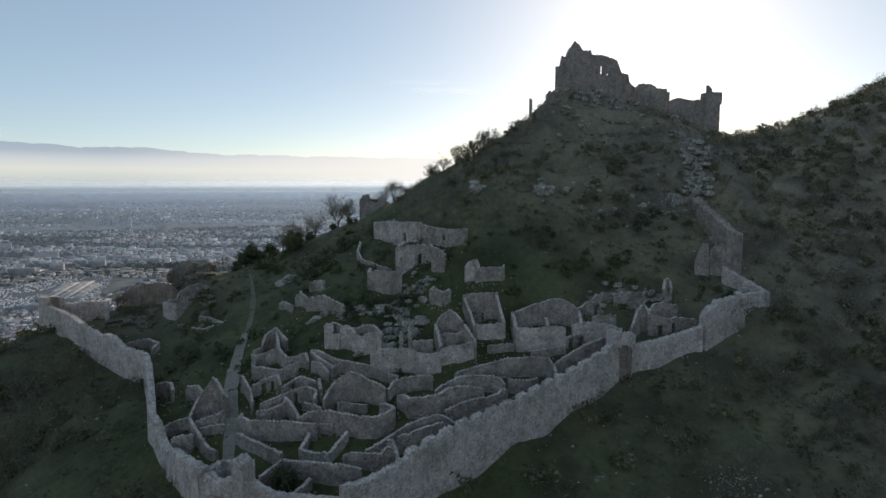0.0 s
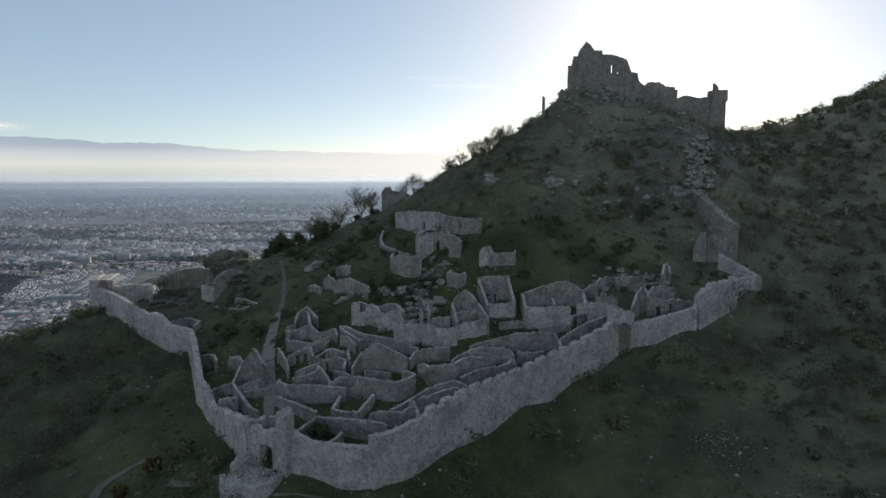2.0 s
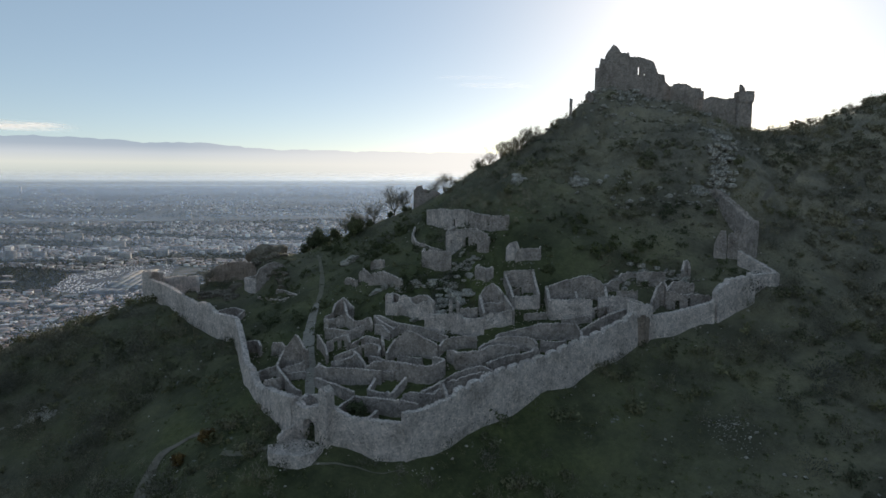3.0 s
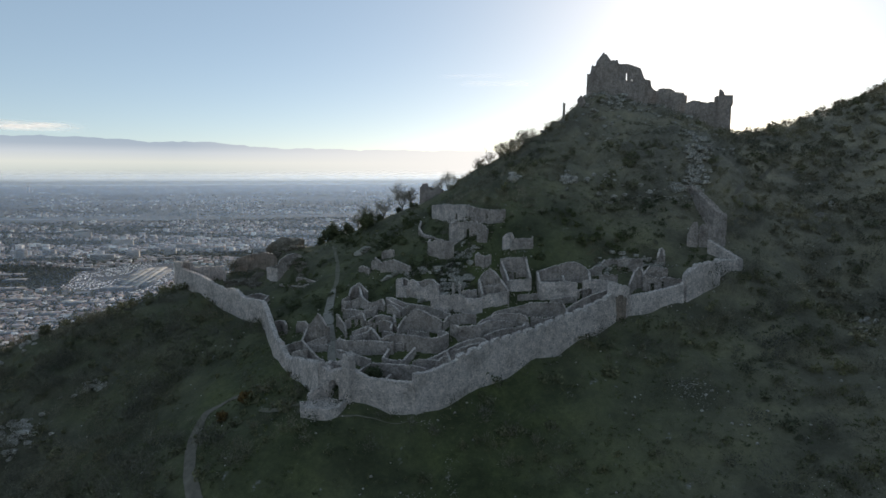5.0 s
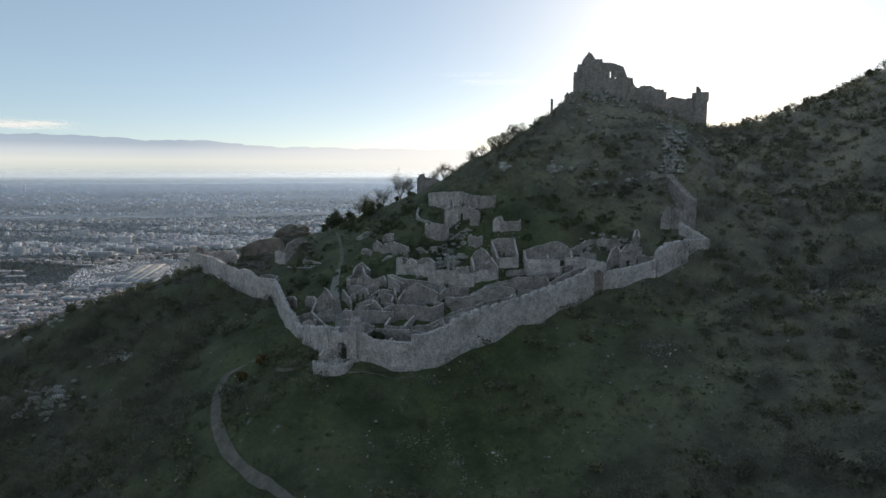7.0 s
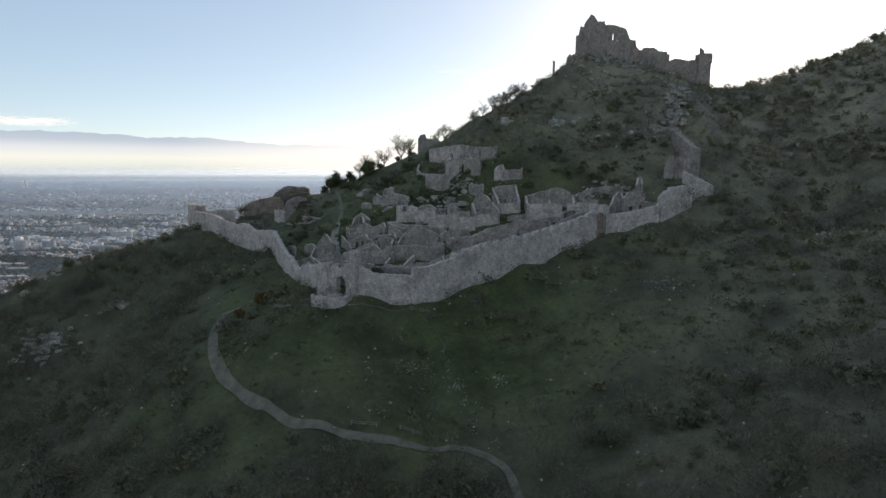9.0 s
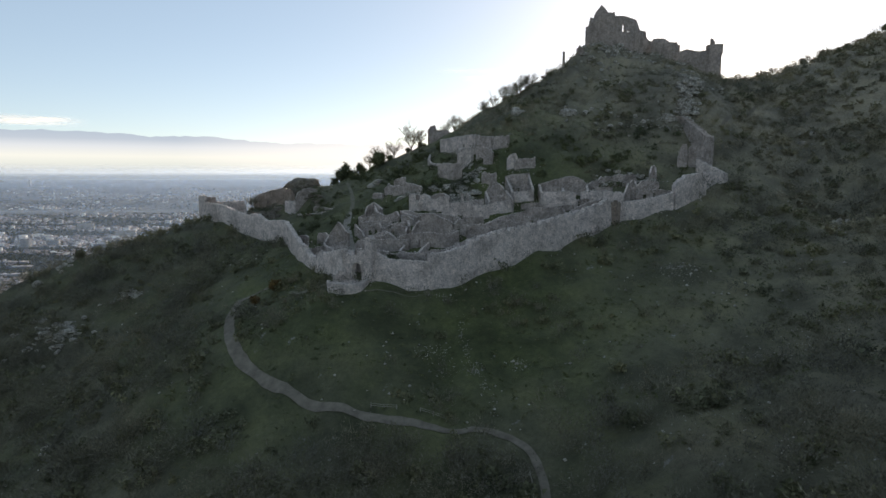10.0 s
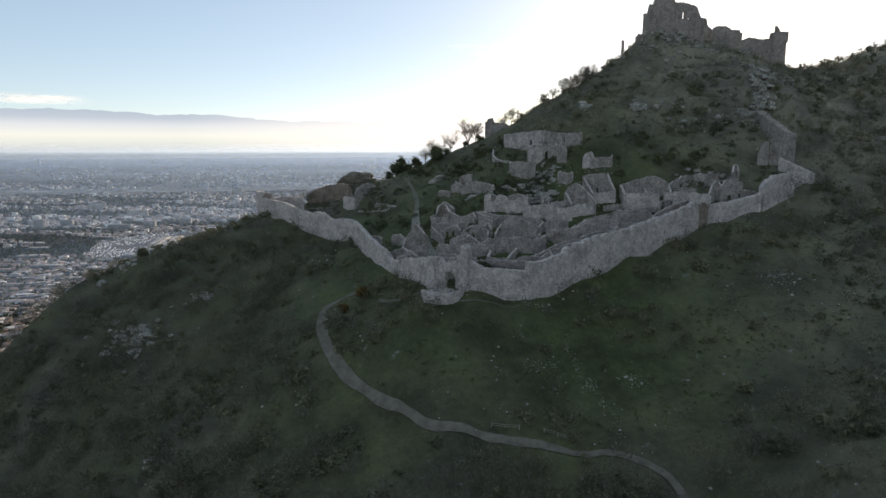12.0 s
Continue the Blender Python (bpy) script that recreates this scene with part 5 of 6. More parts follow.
scatter("slope_bushes", LEAFY, growth(2600, (-70, 66, 121, 192), (0.9, 2.4), upper_slope, 35), DARK_LEAF, "dark evergreen bushes on the slope above the village", "scrub")
scatter("village_bushes", LEAFY_LOW, growth(1600, (-112, 66, 76, 192), (0.5, 1.5), inside_walls, 5), SHRUB, "small dark bushes among the ruins", "scrub")
scatter("grass", [leafy(40 + k, 14, 0.22, 0.25) for k in range(5)], growth(9000, (-110, 75, 36, 190), (0.5, 1.0), lambda x, y, r: field(x, y, 0.12, 2.0) > -0.1, 6, 1.4), TUFT, "tufts of winter grass", "grass")
fallen = []
for ob in [o for o in scene.objects if o.name.split(".")[0] in ("wall", "curtain", "tower", "barbican_wall")]:
    co = np.empty(len(ob.data.vertices) * 3)
    ob.data.vertices.foreach_get("co", co)
    co = co.reshape(-1, 3)
    for k in rng.choice(len(co), min(len(co), 22)):
        x, y = co[k, :2] + rng.normal(0, 1.1, 2)
        fallen.append((x, y, rng.uniform(0.1, 0.3) * (1 if rng.uniform() < 0.85 else 1.7), rng.uniform(0, 6)))
fallen = np.array(fallen)
scatter("rubble", PEBBLES, np.stack([fallen[:, 0], fallen[:, 1], ground(fallen[:, 0], fallen[:, 1]) + 0.04, fallen[:, 2], fallen[:, 3]], -1), STONE_OLD_SHADED, "fallen building stones lying round the ruins", "rubble")
small = rng.uniform(-1, 1, (1500, 2)) * (125, 105) + (0, 95)
keep_small = np.array([noise.noise(Vector((a * 0.06, b * 0.06, 1.0))) > 0.08 for a, b in small])
small = small[keep_small]
scatter("stones", PEBBLES, np.stack([small[:, 0], small[:, 1], ground(small[:, 0], small[:, 1]) + 0.03, rng.uniform(0.15, 0.5, len(small)), rng.uniform(0, 6, len(small))], -1), ROCK, "loose pale stones lying on the slope", "stones")
heaps = np.concatenate([rng.normal(0, 1, (n, 2)) * (sx, sy) + (x, y) for x, y, sx, sy, n in ((-14.5, 56, 1.3, 1.5, 60), (-11.5, 57, 1.0, 1.2, 40), (-9.5, 53, 1.2, 0.9, 36), (-7.7, 63.5, 0.35, 1.8, 50), (-6.3, 57.6, 0.4, 2, 60), (-4.6, 52.8, 0.8, 1.0, 90), (-2.9, 48.6, 0.35, 1.8, 36), (-1.2, 43, 0.4, 2, 20), (-14, 71.6, 2.2, 0.6, 40), (43, 82, 2.0, 2.4, 260), (49.4, 48.6, 1.6, 1.4, 30), (58, 57, 3.0, 1.5, 50), (36.5, 13, 3.2, 3.4, 150), (33, 27.5, 3.2, 1.3, 40), (52, 48, 3.4, 3.0, 150), (58, 53.6, 2.6, 1.4, 90), (66, 57, 3.4, 1.2, 60), (4.4, 54.6, 1.0, 1.4, 50), (-128, 100, 6, 4, 60), (-140, 108, 5, 4, 40), (-112, 112, 3, 3, 30))])
scatter("stone_heaps", PEBBLES, np.stack([heaps[:, 0], heaps[:, 1], ground(heaps[:, 0], heaps[:, 1]) + 0.03, rng.uniform(0.05, 0.17, len(heaps)), rng.uniform(0, 6, len(heaps))], -1), ROCK, "clusters of small white stones in the grass", "stones")


# ---- single trees ----
def limb(vs, fs, a, b, ra, rb):
    d = (b - a).normalized()
    u = d.orthogonal().normalized()
    w = d.cross(u)
    at = len(vs)
    for p, r in ((a, ra), (b, rb)):
        for k in range(4):
            vs.append((p + (u * math.cos(k * 1.5708) + w * math.sin(k * 1.5708)) * r)[:])
    for k in range(4):
        fs.append((at + k, at + (k + 1) % 4, at + 4 + (k + 1) % 4, at + 4 + k))


def tree(name, x, y, tall, label, seed, group="", spread=1.0):
    """A leafless tree: a short trunk that forks low into a rounded crown of ever finer branches."""
    r = random.Random(seed)
    z = gz(x, y) - 0.2
    base = thing(name, x, y, z, label, "tree", group)
    trunk, crown, tips = ([], []), ([], []), []

    def grow(p, d, length, rad, depth):
        q = p + d * length
        limb(*crown, p, q, rad, rad * 0.6)
        if depth < 2:
            tips.extend([(p + d * length * r.uniform(0.3, 1.0), d) for _ in range(2)] + [(q, d)])
        if depth == 0:
            return
        for _ in range(3):
            e = (d + Vector((r.uniform(-1, 1), r.uniform(-1, 1), r.uniform(-0.5, 0.7))) * 0.55).normalized()
            grow(p + d * length * r.uniform(0.4, 1.0), e, length * r.uniform(0.6, 0.95), rad * 0.55, depth - 1)

    foot = Vector((x, y, z))
    lean = Vector((r.uniform(-0.1, 0.1), r.uniform(-0.1, 0.1), 1)).normalized() * tall * 0.2
    limb(*trunk, foot, foot + lean, tall * 0.028, tall * 0.02)
    for k in range(8):
        turn, out = k * 0.785 + r.uniform(-0.4, 0.4), (0.15, 0.55, 1.15, 0.8)[k % 4] * spread
        d = Vector((math.cos(turn) * out, math.sin(turn) * out, 1)).normalized()
        grow(foot + lean * r.uniform(0.6, 1.0), d, tall * r.uniform(0.24, 0.32) * (1.15 - 0.2 * out), tall * 0.0125, 3)
    for _ in range(900):
        q, d = r.choice(tips)
        e = (d + Vector((r.uniform(-1, 1), r.uniform(-1, 1), r.uniform(-0.5, 0.6))) * 0.8).normalized()
        limb(*crown, q, q + e * tall * r.uniform(0.06, 0.15), tall * 0.0024, tall * 0.0011)
    for nm, (vs, fs), mat in (("trunk", trunk, BARK), ("crown", crown, TWIGS)):
        ob = new(nm, as_mesh(nm, vs, fs, [mat]))
        ob.parent, ob.matrix_parent_inverse = base, Matrix.Translation(base.location).inverted()
    return base


def oak(x, y, tall, label, seed, mat, name="evergreen_oak", group="evergreen oaks on the ridge"):
    """A low broad tree: short trunk with limbs under an uneven crown of small leaves."""
    z = gz(x, y) - 0.15
    base = thing(name, x, y, z, label, "tree", group)
    r = random.Random(seed)
    vs, fs, ends = [], [], []
    foot = Vector((x, y, z))
    for _ in range(5):
        knee = foot + Vector((r.uniform(-0.1, 0.1), r.uniform(-0.1, 0.1), r.uniform(0.2, 0.35))) * tall
        end = knee + Vector((r.uniform(-0.35, 0.35), r.uniform(-0.35, 0.35), r.uniform(0.15, 0.4))) * tall
        limb(vs, fs, foot, knee, tall * 0.035, tall * 0.024)
        limb(vs, fs, knee, end, tall * 0.024, tall * 0.008)
        ends.append(end)
    rr = np.random.RandomState(seed)
    around = rr.normal(0, 1, (14, 3))
    around /= np.linalg.norm(around, axis=1)[:, None]
    lobes = np.array(foot) + (0, 0, 0.42 * tall) + around * (0.38, 0.38, 0.3) * tall * rr.uniform(0.55, 1.0, (14, 1))
    n = 1900
    pick = rr.randint(len(lobes), size=n)
    c = lobes[pick] + rr.normal(0, 1, (n, 3)) * (0.10, 0.10, 0.085) * tall
    c[:, 2] = np.maximum(c[:, 2], z + 0.06 * tall)
    u, w = rr.normal(0, 1, (2, n, 3))
    s = tall * 0.035 * rr.uniform(0.6, 1.4, (n, 1))
    v = np.stack([c + u * s, c - u * s * 0.5 + w * s * 0.8, c - u * s * 0.5 - w * s * 0.8], 1).reshape(-1, 3)
    for nm, me in (("trunk", as_mesh("trunk", vs, fs, [BARK])), ("crown", as_mesh("crown", v, np.arange(n * 3).reshape(-1, 3), [mat]))):
        ob = new(nm, me)
        ob.parent, ob.matrix_parent_inverse = base, Matrix.Translation(base.location).inverted()
    return base


BARE, OAK = "leafless grey tree on the skyline of the ridge", "dark round evergreen oak on the ridge"
for k, (x, y, tall) in enumerate(((-16, 189, 9), (-19.5, 189, 7), (-22, 188, 5), (-30.5, 184.5, 9), (-33.5, 184.5, 11.5), (-40.5, 184, 8.5), (-44.5, 184, 6), (-48, 184, 8), (-51, 184.5, 7), (4, 185, 7), (6, 184, 6), (8, 185, 7.5), (9.5, 186, 7), (11, 187, 8), (13, 189, 7), (16, 192, 6.5), (0, 184, 6), (-96, 170, 6.5), (34, 208, 3), (-4, 184, 4))):
    tree("bare_tree", x, y, tall, BARE, 50 + k, "bare trees on the ridge")
for k, (x, y, tall) in enumerate(((-60, 185, 7.5), (-63, 184.4, 6.4), (-54.5, 184, 5.6), (-46, 176, 7.0), (-66.5, 186, 4.0), (-34.5, 182, 2.6), (-42, 182, 3), (-29, 180, 2.6))):
    oak(x, y, tall, OAK, 70 + k, EVERGREEN)
for k, (x, y, tall) in enumerate(((100, 205, 2.6), (104, 206, 3.4), (108, 206, 2.6), (113, 206, 3), (119, 208, 2.8), (126, 211, 3), (133, 212, 3), (139, 209, 3.6), (146, 209, 3), (152, 214, 4), (160, 221, 3.6), (169, 226, 4), (178, 231, 4), (188, 237, 4))):
    if k % 3 == 1:
        tree("bare_tree", x, y, tall + 1, "leafless shrubby tree on the eastern ridge", 90 + k, "bare trees on the ridge")
    else:
        oak(x, y, tall, "bushy evergreen oak on the eastern ridge", 90 + k, EVERGREEN)
oak(-25.6, 82.6, 4.6, "dark round bush in the corner of a ruined yard", 140, EVERGREEN, "yard_bush", "")
for k, (x, y, tall) in enumerate(((-147, 138, 4.2), (-56, 84, 3.4), (-60, 80, 3.0))):
    oak(x, y, tall, "small tree with russet and olive leaves on the slope", 120 + k, RUSSET if k else SHRUB, "small_tree", "")


# ---- wooden rails beside the track ----
def rail_fence(pts):
    p = np.array(pts, float)
    base = thing("rail_fence", *p[0], gz(*p[0]), "low pale wooden rail fence beside the gravel track", "fence", "rail fences along the track")
    length = np.r_[0, np.cumsum(np.hypot(*np.diff(p, axis=0).T))]
    s = np.linspace(0, length[-1], max(2, round(length[-1] / 2.2) + 1))
    x, y = np.interp(s, length, p[:, 0]), np.interp(s, length, p[:, 1])
    z = ground(x, y)
    for k in range(len(s)):
        post = bmesh.new()
        block(post, x[k], y[k], z[k] - 0.3, 0.13, 0.13, 1.2, 20, 0.01)
        part("post", post, PALE_WOOD, base)
    for k in range(len(s) - 1):
        vs, fs = [], []
        for h in (0.45, 0.82):
            limb(vs, fs, Vector((x[k], y[k], z[k] + h)), Vector((x[k + 1], y[k + 1], z[k + 1] + h)), 0.045, 0.045)
            ob = new("rail", as_mesh("rail", vs, fs, [PALE_WOOD]))
            ob.parent, ob.matrix_parent_inverse = base, Matrix.Translation(base.location).inverted()
            vs, fs = [], []


PALE_WOOD = plain_material("pale_weathered_wood", (0.2, 0.18, 0.15), (0.32, 0.29, 0.25), 3.0)
rail_fence([(-23.6, 42.6), (-18.6, 41.6)])
rail_fence([(-14.2, 41.0), (-9.4, 40.2)])
rail_fence([(4.6, 20.4), (4.9, 23), (4.6, 26.6)])


# ---- the town on the plain ----
def pz(x, y):
    return float(np.ravel(plain(np.array([x]), np.array([y])))[0])


def far_scale(x, y):
    """How much smaller things stand where the lifted plain packs its depth."""
    r = np.hypot(x, y + 40)
    s = np.clip((r - 2000) / 2950, 0, 0.97)
    return np.where(r > 2000, r / (2000 + (np.maximum(r, 2000) - 2000) / (1 - s)), 1.0)


BOX = np.array([(-.5, -.5, 0), (.5, -.5, 0), (.5, .5, 0), (-.5, .5, 0), (-.5, -.5, 1), (.5, -.5, 1), (.5, .5, 1), (-.5, .5, 1)])
BOX_SIDES = np.array([(0, 1, 5, 4), (1, 2, 6, 5), (2, 3, 7, 6), (3, 0, 4, 7)])
BOX_TOP = np.array([(4, 5, 6, 7)])
GABLE = np.array([(-.55, -.55, 0), (.55, -.55, 0), (.55, .55, 0), (-.55, .55, 0), (-.55, 0, 1), (.55, 0, 1)])


def turned(v, x, y, z, sx, sy, sz, turn):
    c, s = math.cos(turn), math.sin(turn)
    v = v * (sx, sy, sz)
    return np.stack([v[:, 0] * c - v[:, 1] * s + x, v[:, 0] * s + v[:, 1] * c + y, v[:, 2] + z], -1)


def child(name, v, f, mat, base, direct=True):
    ob = new(name, as_mesh(name, v, f, [mat]))
    ob.parent = base
    if direct:
        ob.matrix_parent_inverse = Matrix.Translation(base.location).inverted()
    return ob


def big_building(name, x, y, long, deep, tall, turn, label, category, roof=None):
    z, k = pz(x, y), float(far_scale(x, y))
    long, deep, tall = long * k * (0.72 if tall < 12 else 0.85), deep * k * (0.72 if tall < 12 else 0.85), tall * k * (0.75 if tall < 12 else 0.9)
    base = thing(name, x, y, z, label, category, "large buildings on the plain")
    wall = child("wall", turned(BOX, x, y, z - 1, long, deep, tall + 1, turn), BOX_SIDES, RENDER_WALL if tall > 12 * k else FLAT_ROOF, base)
    top = child("roof", turned(BOX, x, y, z + tall, long * 1.01, deep * 1.02, 0.6, turn), np.concatenate([BOX_SIDES, BOX_TOP]), roof or FLAT_ROOF, base)
    c, s = math.cos(turn), math.sin(turn)
    if tall > 12 * k and k > 0.99:
        for n in range(int(tall / (3 * k)) - 1):
            child("window_band", turned(BOX, x + s * deep * 0.5, y - c * deep * 0.5, z + (n + 0.9) * 3 * k, long * 0.92, 0.5, 1.3 * k, turn), BOX_SIDES, ASPHALT, wall, False)
    elif tall <= 12 * k:
        for n in range(3):
            u = (n - 1) * long * 0.3
            child("roof_light", turned(BOX, x + c * u, y + s * u, z + tall + 0.5, long * 0.05, deep * 0.7, 0.7, turn), np.concatenate([BOX_SIDES, BOX_TOP]), RENDER_WALL, top, False)
    return base


APT, SHED = "pale rendered apartment block on the plain", "flat-roofed pale metal warehouse on the plain"
for x, y, long, deep, tall, turn in ((-1366, 1589, 36, 16, 30, 0.9), (-1309, 1630, 42, 14, 24, 0.1), (-1099, 1566, 75, 14, 20, 0.2), (-1037, 1615, 40, 14, 26, 0.1), (-965, 1691, 38, 14, 26, 0.2), (-993, 1856, 90, 14, 18, 0.25), (-880, 1800, 80, 14, 16, 0.3),
                                     (-1282, 2962, 40, 30, 60, 0.3), (-2399, 3907, 90, 60, 110, 0.2), (-2652, 3223, 30, 30, 110, 0.2), (-1186, 2574, 60, 20, 40, 0.5), (-1405, 2719, 40, 40, 44, 0.4), (-700, 1750, 60, 14, 22, 0.2), (-560, 1900, 60, 14, 20, 0.1), (-1250, 1900, 80, 14, 22, 0.2), (-1500, 2050, 70, 14, 26, 0.3)):
    big_building("apartment_block", x, y, long, deep, tall, turn, APT, "apartment block", TILE_ROOF if tall < 19 else None)
for x, y, long, deep, tall, turn in ((-782, 1150, 95, 45, 9, 0.1), (-1044, 1405, 80, 22, 7, 0.05), (-930, 1600, 60, 30, 8, 0.4), (-1080, 1223, 60, 36, 9, 0.2), (-1013, 1120, 90, 40, 9, 0.15), (-1153, 1294, 70, 40, 8, 0.2),
                                     (-770, 915, 60, 30, 8, 0.3), (-800, 874, 50, 26, 8, 0.3), (-763, 1006, 95, 34, 8, 0.15), (-670, 987, 60, 26, 8, 0.2), (-735, 790, 50, 24, 8, 0.5), (-668, 700, 46, 22, 8, 0.8), (-690, 850, 70, 26, 8, 0.6), (-640, 922, 70, 24, 8, 0.3), (-900, 1020, 80, 36, 9, 0.2), (-1000, 960, 70, 30, 8, 0.2), (-880, 930, 60, 24, 7, 0.4)):
    big_building("warehouse", x, y, long, deep, tall, turn, SHED, "warehouse")

MALL = "long pale-roofed shopping hall beside the car park"
for x, y, long, roof in ((-846, 1302, 300, None), (-829, 1299, 330, RENDER_WALL), (-812, 1294, 380, None), (-795, 1290, 400, RENDER_WALL), (-778, 1286, 340, None)):
    big_building("shopping_hall", x, y, long, 17, 9, 1.86, MALL, "shopping hall", roof)


LOT = [(-740, 1114), (-928, 1164), (-1031, 1387), (-939, 1542), (-840, 1549), (-727, 1246)]


def in_lot(x, y):
    return all((bx - ax) * (y - ay) - (by - ay) * (x - ax) < 0 for (ax, ay), (bx, by) in zip(LOT, LOT[1:] + LOT[:1]))


def town_fabric():
    """Houses, gardens and trees, street by street, thinning out towards the river."""
    r = np.random.RandomState(5)
    walls, roofs, nw, nr, greens = [[], []], [[], []], 0, 0, []
    gable = np.array([(0, 1, 5), (0, 5, 4), (2, 3, 4), (2, 4, 5), (0, 4, 3), (1, 2, 5)])
    sides = np.concatenate([np.stack([BOX_SIDES[:, 0], BOX_SIDES[:, 1], BOX_SIDES[:, 2]], -1), np.stack([BOX_SIDES[:, 0], BOX_SIDES[:, 2], BOX_SIDES[:, 3]], -1)])
    az, away = np.radians(r.uniform(-50, -1, 46000)), 620 * (4700 / 620) ** r.uniform(0, 1, 46000)
    px, py = away * np.sin(az), away * np.cos(az) - 40
    pzs, pks = plain(px, py), far_scale(px, py)
    for x, y, z, k, dist in zip(px.tolist(), py.tolist(), pzs.tolist(), pks.tolist(), away.tolist()):
        if in_lot(x, y) or (-880 < x < -720 and 1110 < y < 1520):
            continue
        grain = noise.noise(Vector((x * 0.004, y * 0.004, 3.0)))
        if grain < -0.3 and r.uniform() < 0.55:
            continue
        river = abs((y - 2440) - 0.42 * (x + 2000)) / 1.08
        if river < 70:
            continue
        turn = 0.2 + 0.5 * math.floor(noise.noise(Vector((x * 0.0023, y * 0.0023, 9.0))) * 4) + r.normal(0, 0.05)
        kind = r.uniform()
        belt = noise.noise(Vector((x * 0.0016, y * 0.0075, 21.0)))
        if dist > 1500 and belt < -0.12 and kind < 0.8:
            kind = 0.99
        size = max(k, 0.15) if dist < 2500 else max(k, 0.32)
        share = 0.42 + 0.1 * min(1.0, max(0.0, (dist - 1100) / 1500))
        if kind < share:
            long, deep, tall = r.uniform(6, 12) * size, r.uniform(5, 8) * size, r.uniform(2.6, 5) * size
            walls[0].append(turned(BOX, x, y, z - 1, long, deep, tall + 1, turn))
            walls[1].append(sides + nw)
            nw += 8
            roofs[0].append(turned(GABLE, x, y, z + tall, long, deep, 2.4 * size, turn))
            roofs[1].append(gable + nr)
            nr += 6
        elif kind < share + (0.03 if dist < 1700 else 0.18 if belt > 0.15 else 0.07):
            long, deep, tall = r.uniform(10, 28) * size, r.uniform(7, 10) * size, r.uniform(4, 9) * size * (1.7 if dist > 2000 else 1)
            walls[0].append(turned(BOX, x, y, z - 1, long, deep, tall + 1, turn if dist < 1500 else 0.25 * math.floor(3 * grain)))
            walls[1].append(sides + nw)
            nw += 8
            roofs[0].append(walls[0][-1][[0, 1, 2, 3, 4, 5]] * 1.0)
            roofs[0][-1][:4] = walls[0][-1][4:8] + (0, 0, 0.2)
            roofs[0][-1][4:] = roofs[0][-1][:2]
            roofs[1].append(np.array([(0, 1, 2), (0, 2, 3)]) + nr)
            nr += 6
        else:
            greens.append((x, y, z, r.uniform(5, 10) * size, turn))
    for name, (v, f), mat, label in (("town_house_walls", walls, TOWN_WALL, "pale house walls of the hazy town on the plain"), ("town_house_roofs", roofs, TOWN_ROOF, "clay-tiled roofs of the hazy town on the plain")):
        tagged(new(name, as_mesh(name, np.concatenate(v), np.concatenate(f), [mat])), label, "town", kind="stuff")
    scatter("town_trees", [leafy(60 + k, 11, 0.42, 0.8) for k in range(6)], greens, GARDEN, "dark garden trees of the town on the plain", "trees")
    cars = []
    for row in range(-24, 40):
        for n in range(-50, 60):
            if r.uniform() < 0.45:
                u, w = n * 3.6 + r.normal(0, 0.3), row * 11.5 + r.choice((-2.6, 2.6))
                x, y = -890 + u * math.cos(0.3) - w * math.sin(0.3), 1320 + u * math.sin(0.3) + w * math.cos(0.3)
                if in_lot(x, y) and noise.noise(Vector((x * 0.012, y * 0.012, 4))) > -0.25:
                    cars.append((x, y, PLAIN_Z + 0.45, 1.0, 0.3 + r.normal(0, 0.04)))
    body = np.concatenate([BOX * (1.8, 4.3, 0.75), BOX * (1.5, 2.3, 0.6) + (0, -0.2, 0.75)])
    faces = np.concatenate([sides, [(4, 5, 6), (4, 6, 7)]])
    scatter("parked_cars", [(body, np.concatenate([faces, faces + 8]))], cars, CAR_PAINT, "rows of small parked cars glinting in a car park", "cars")


town_fabric()
lot = np.array(LOT[::-1], float)
tagged(new("car_park", as_mesh("car_park", np.c_[lot, np.full(6, PLAIN_Z + 0.3)], [[0, 1, 2, 3, 4, 5]], [ASPHALT])), "wide grey asphalt car park on the plain", "car park", kind="structure")

WATER, _nt, _b = material("river_water", 0.12)
_b.inputs["Base Color"].default_value = (0.05, 0.07, 0.08, 1)
bump(_nt, _b, noise_tex(_nt, coords(_nt), 0.25, 3), 0.15, 0.3)
rx = np.linspace(-3000, 200, 60)
ry = 2440 + 0.42 * (rx + 2000) + 40 * np.sin(rx * 0.006) + 18 * np.sin(rx * 0.017)
rv = np.concatenate([np.stack([rx, ry + d, plain(rx, ry + d) + 1.2], -1) for d in (-8, 9)])
rk = np.arange(59)
tagged(new("river", as_mesh("river", rv, np.stack([rk, rk + 1, rk + 61, rk + 60], -1), [WATER])), "broad pale river crossing the plain", "river", kind="structure")


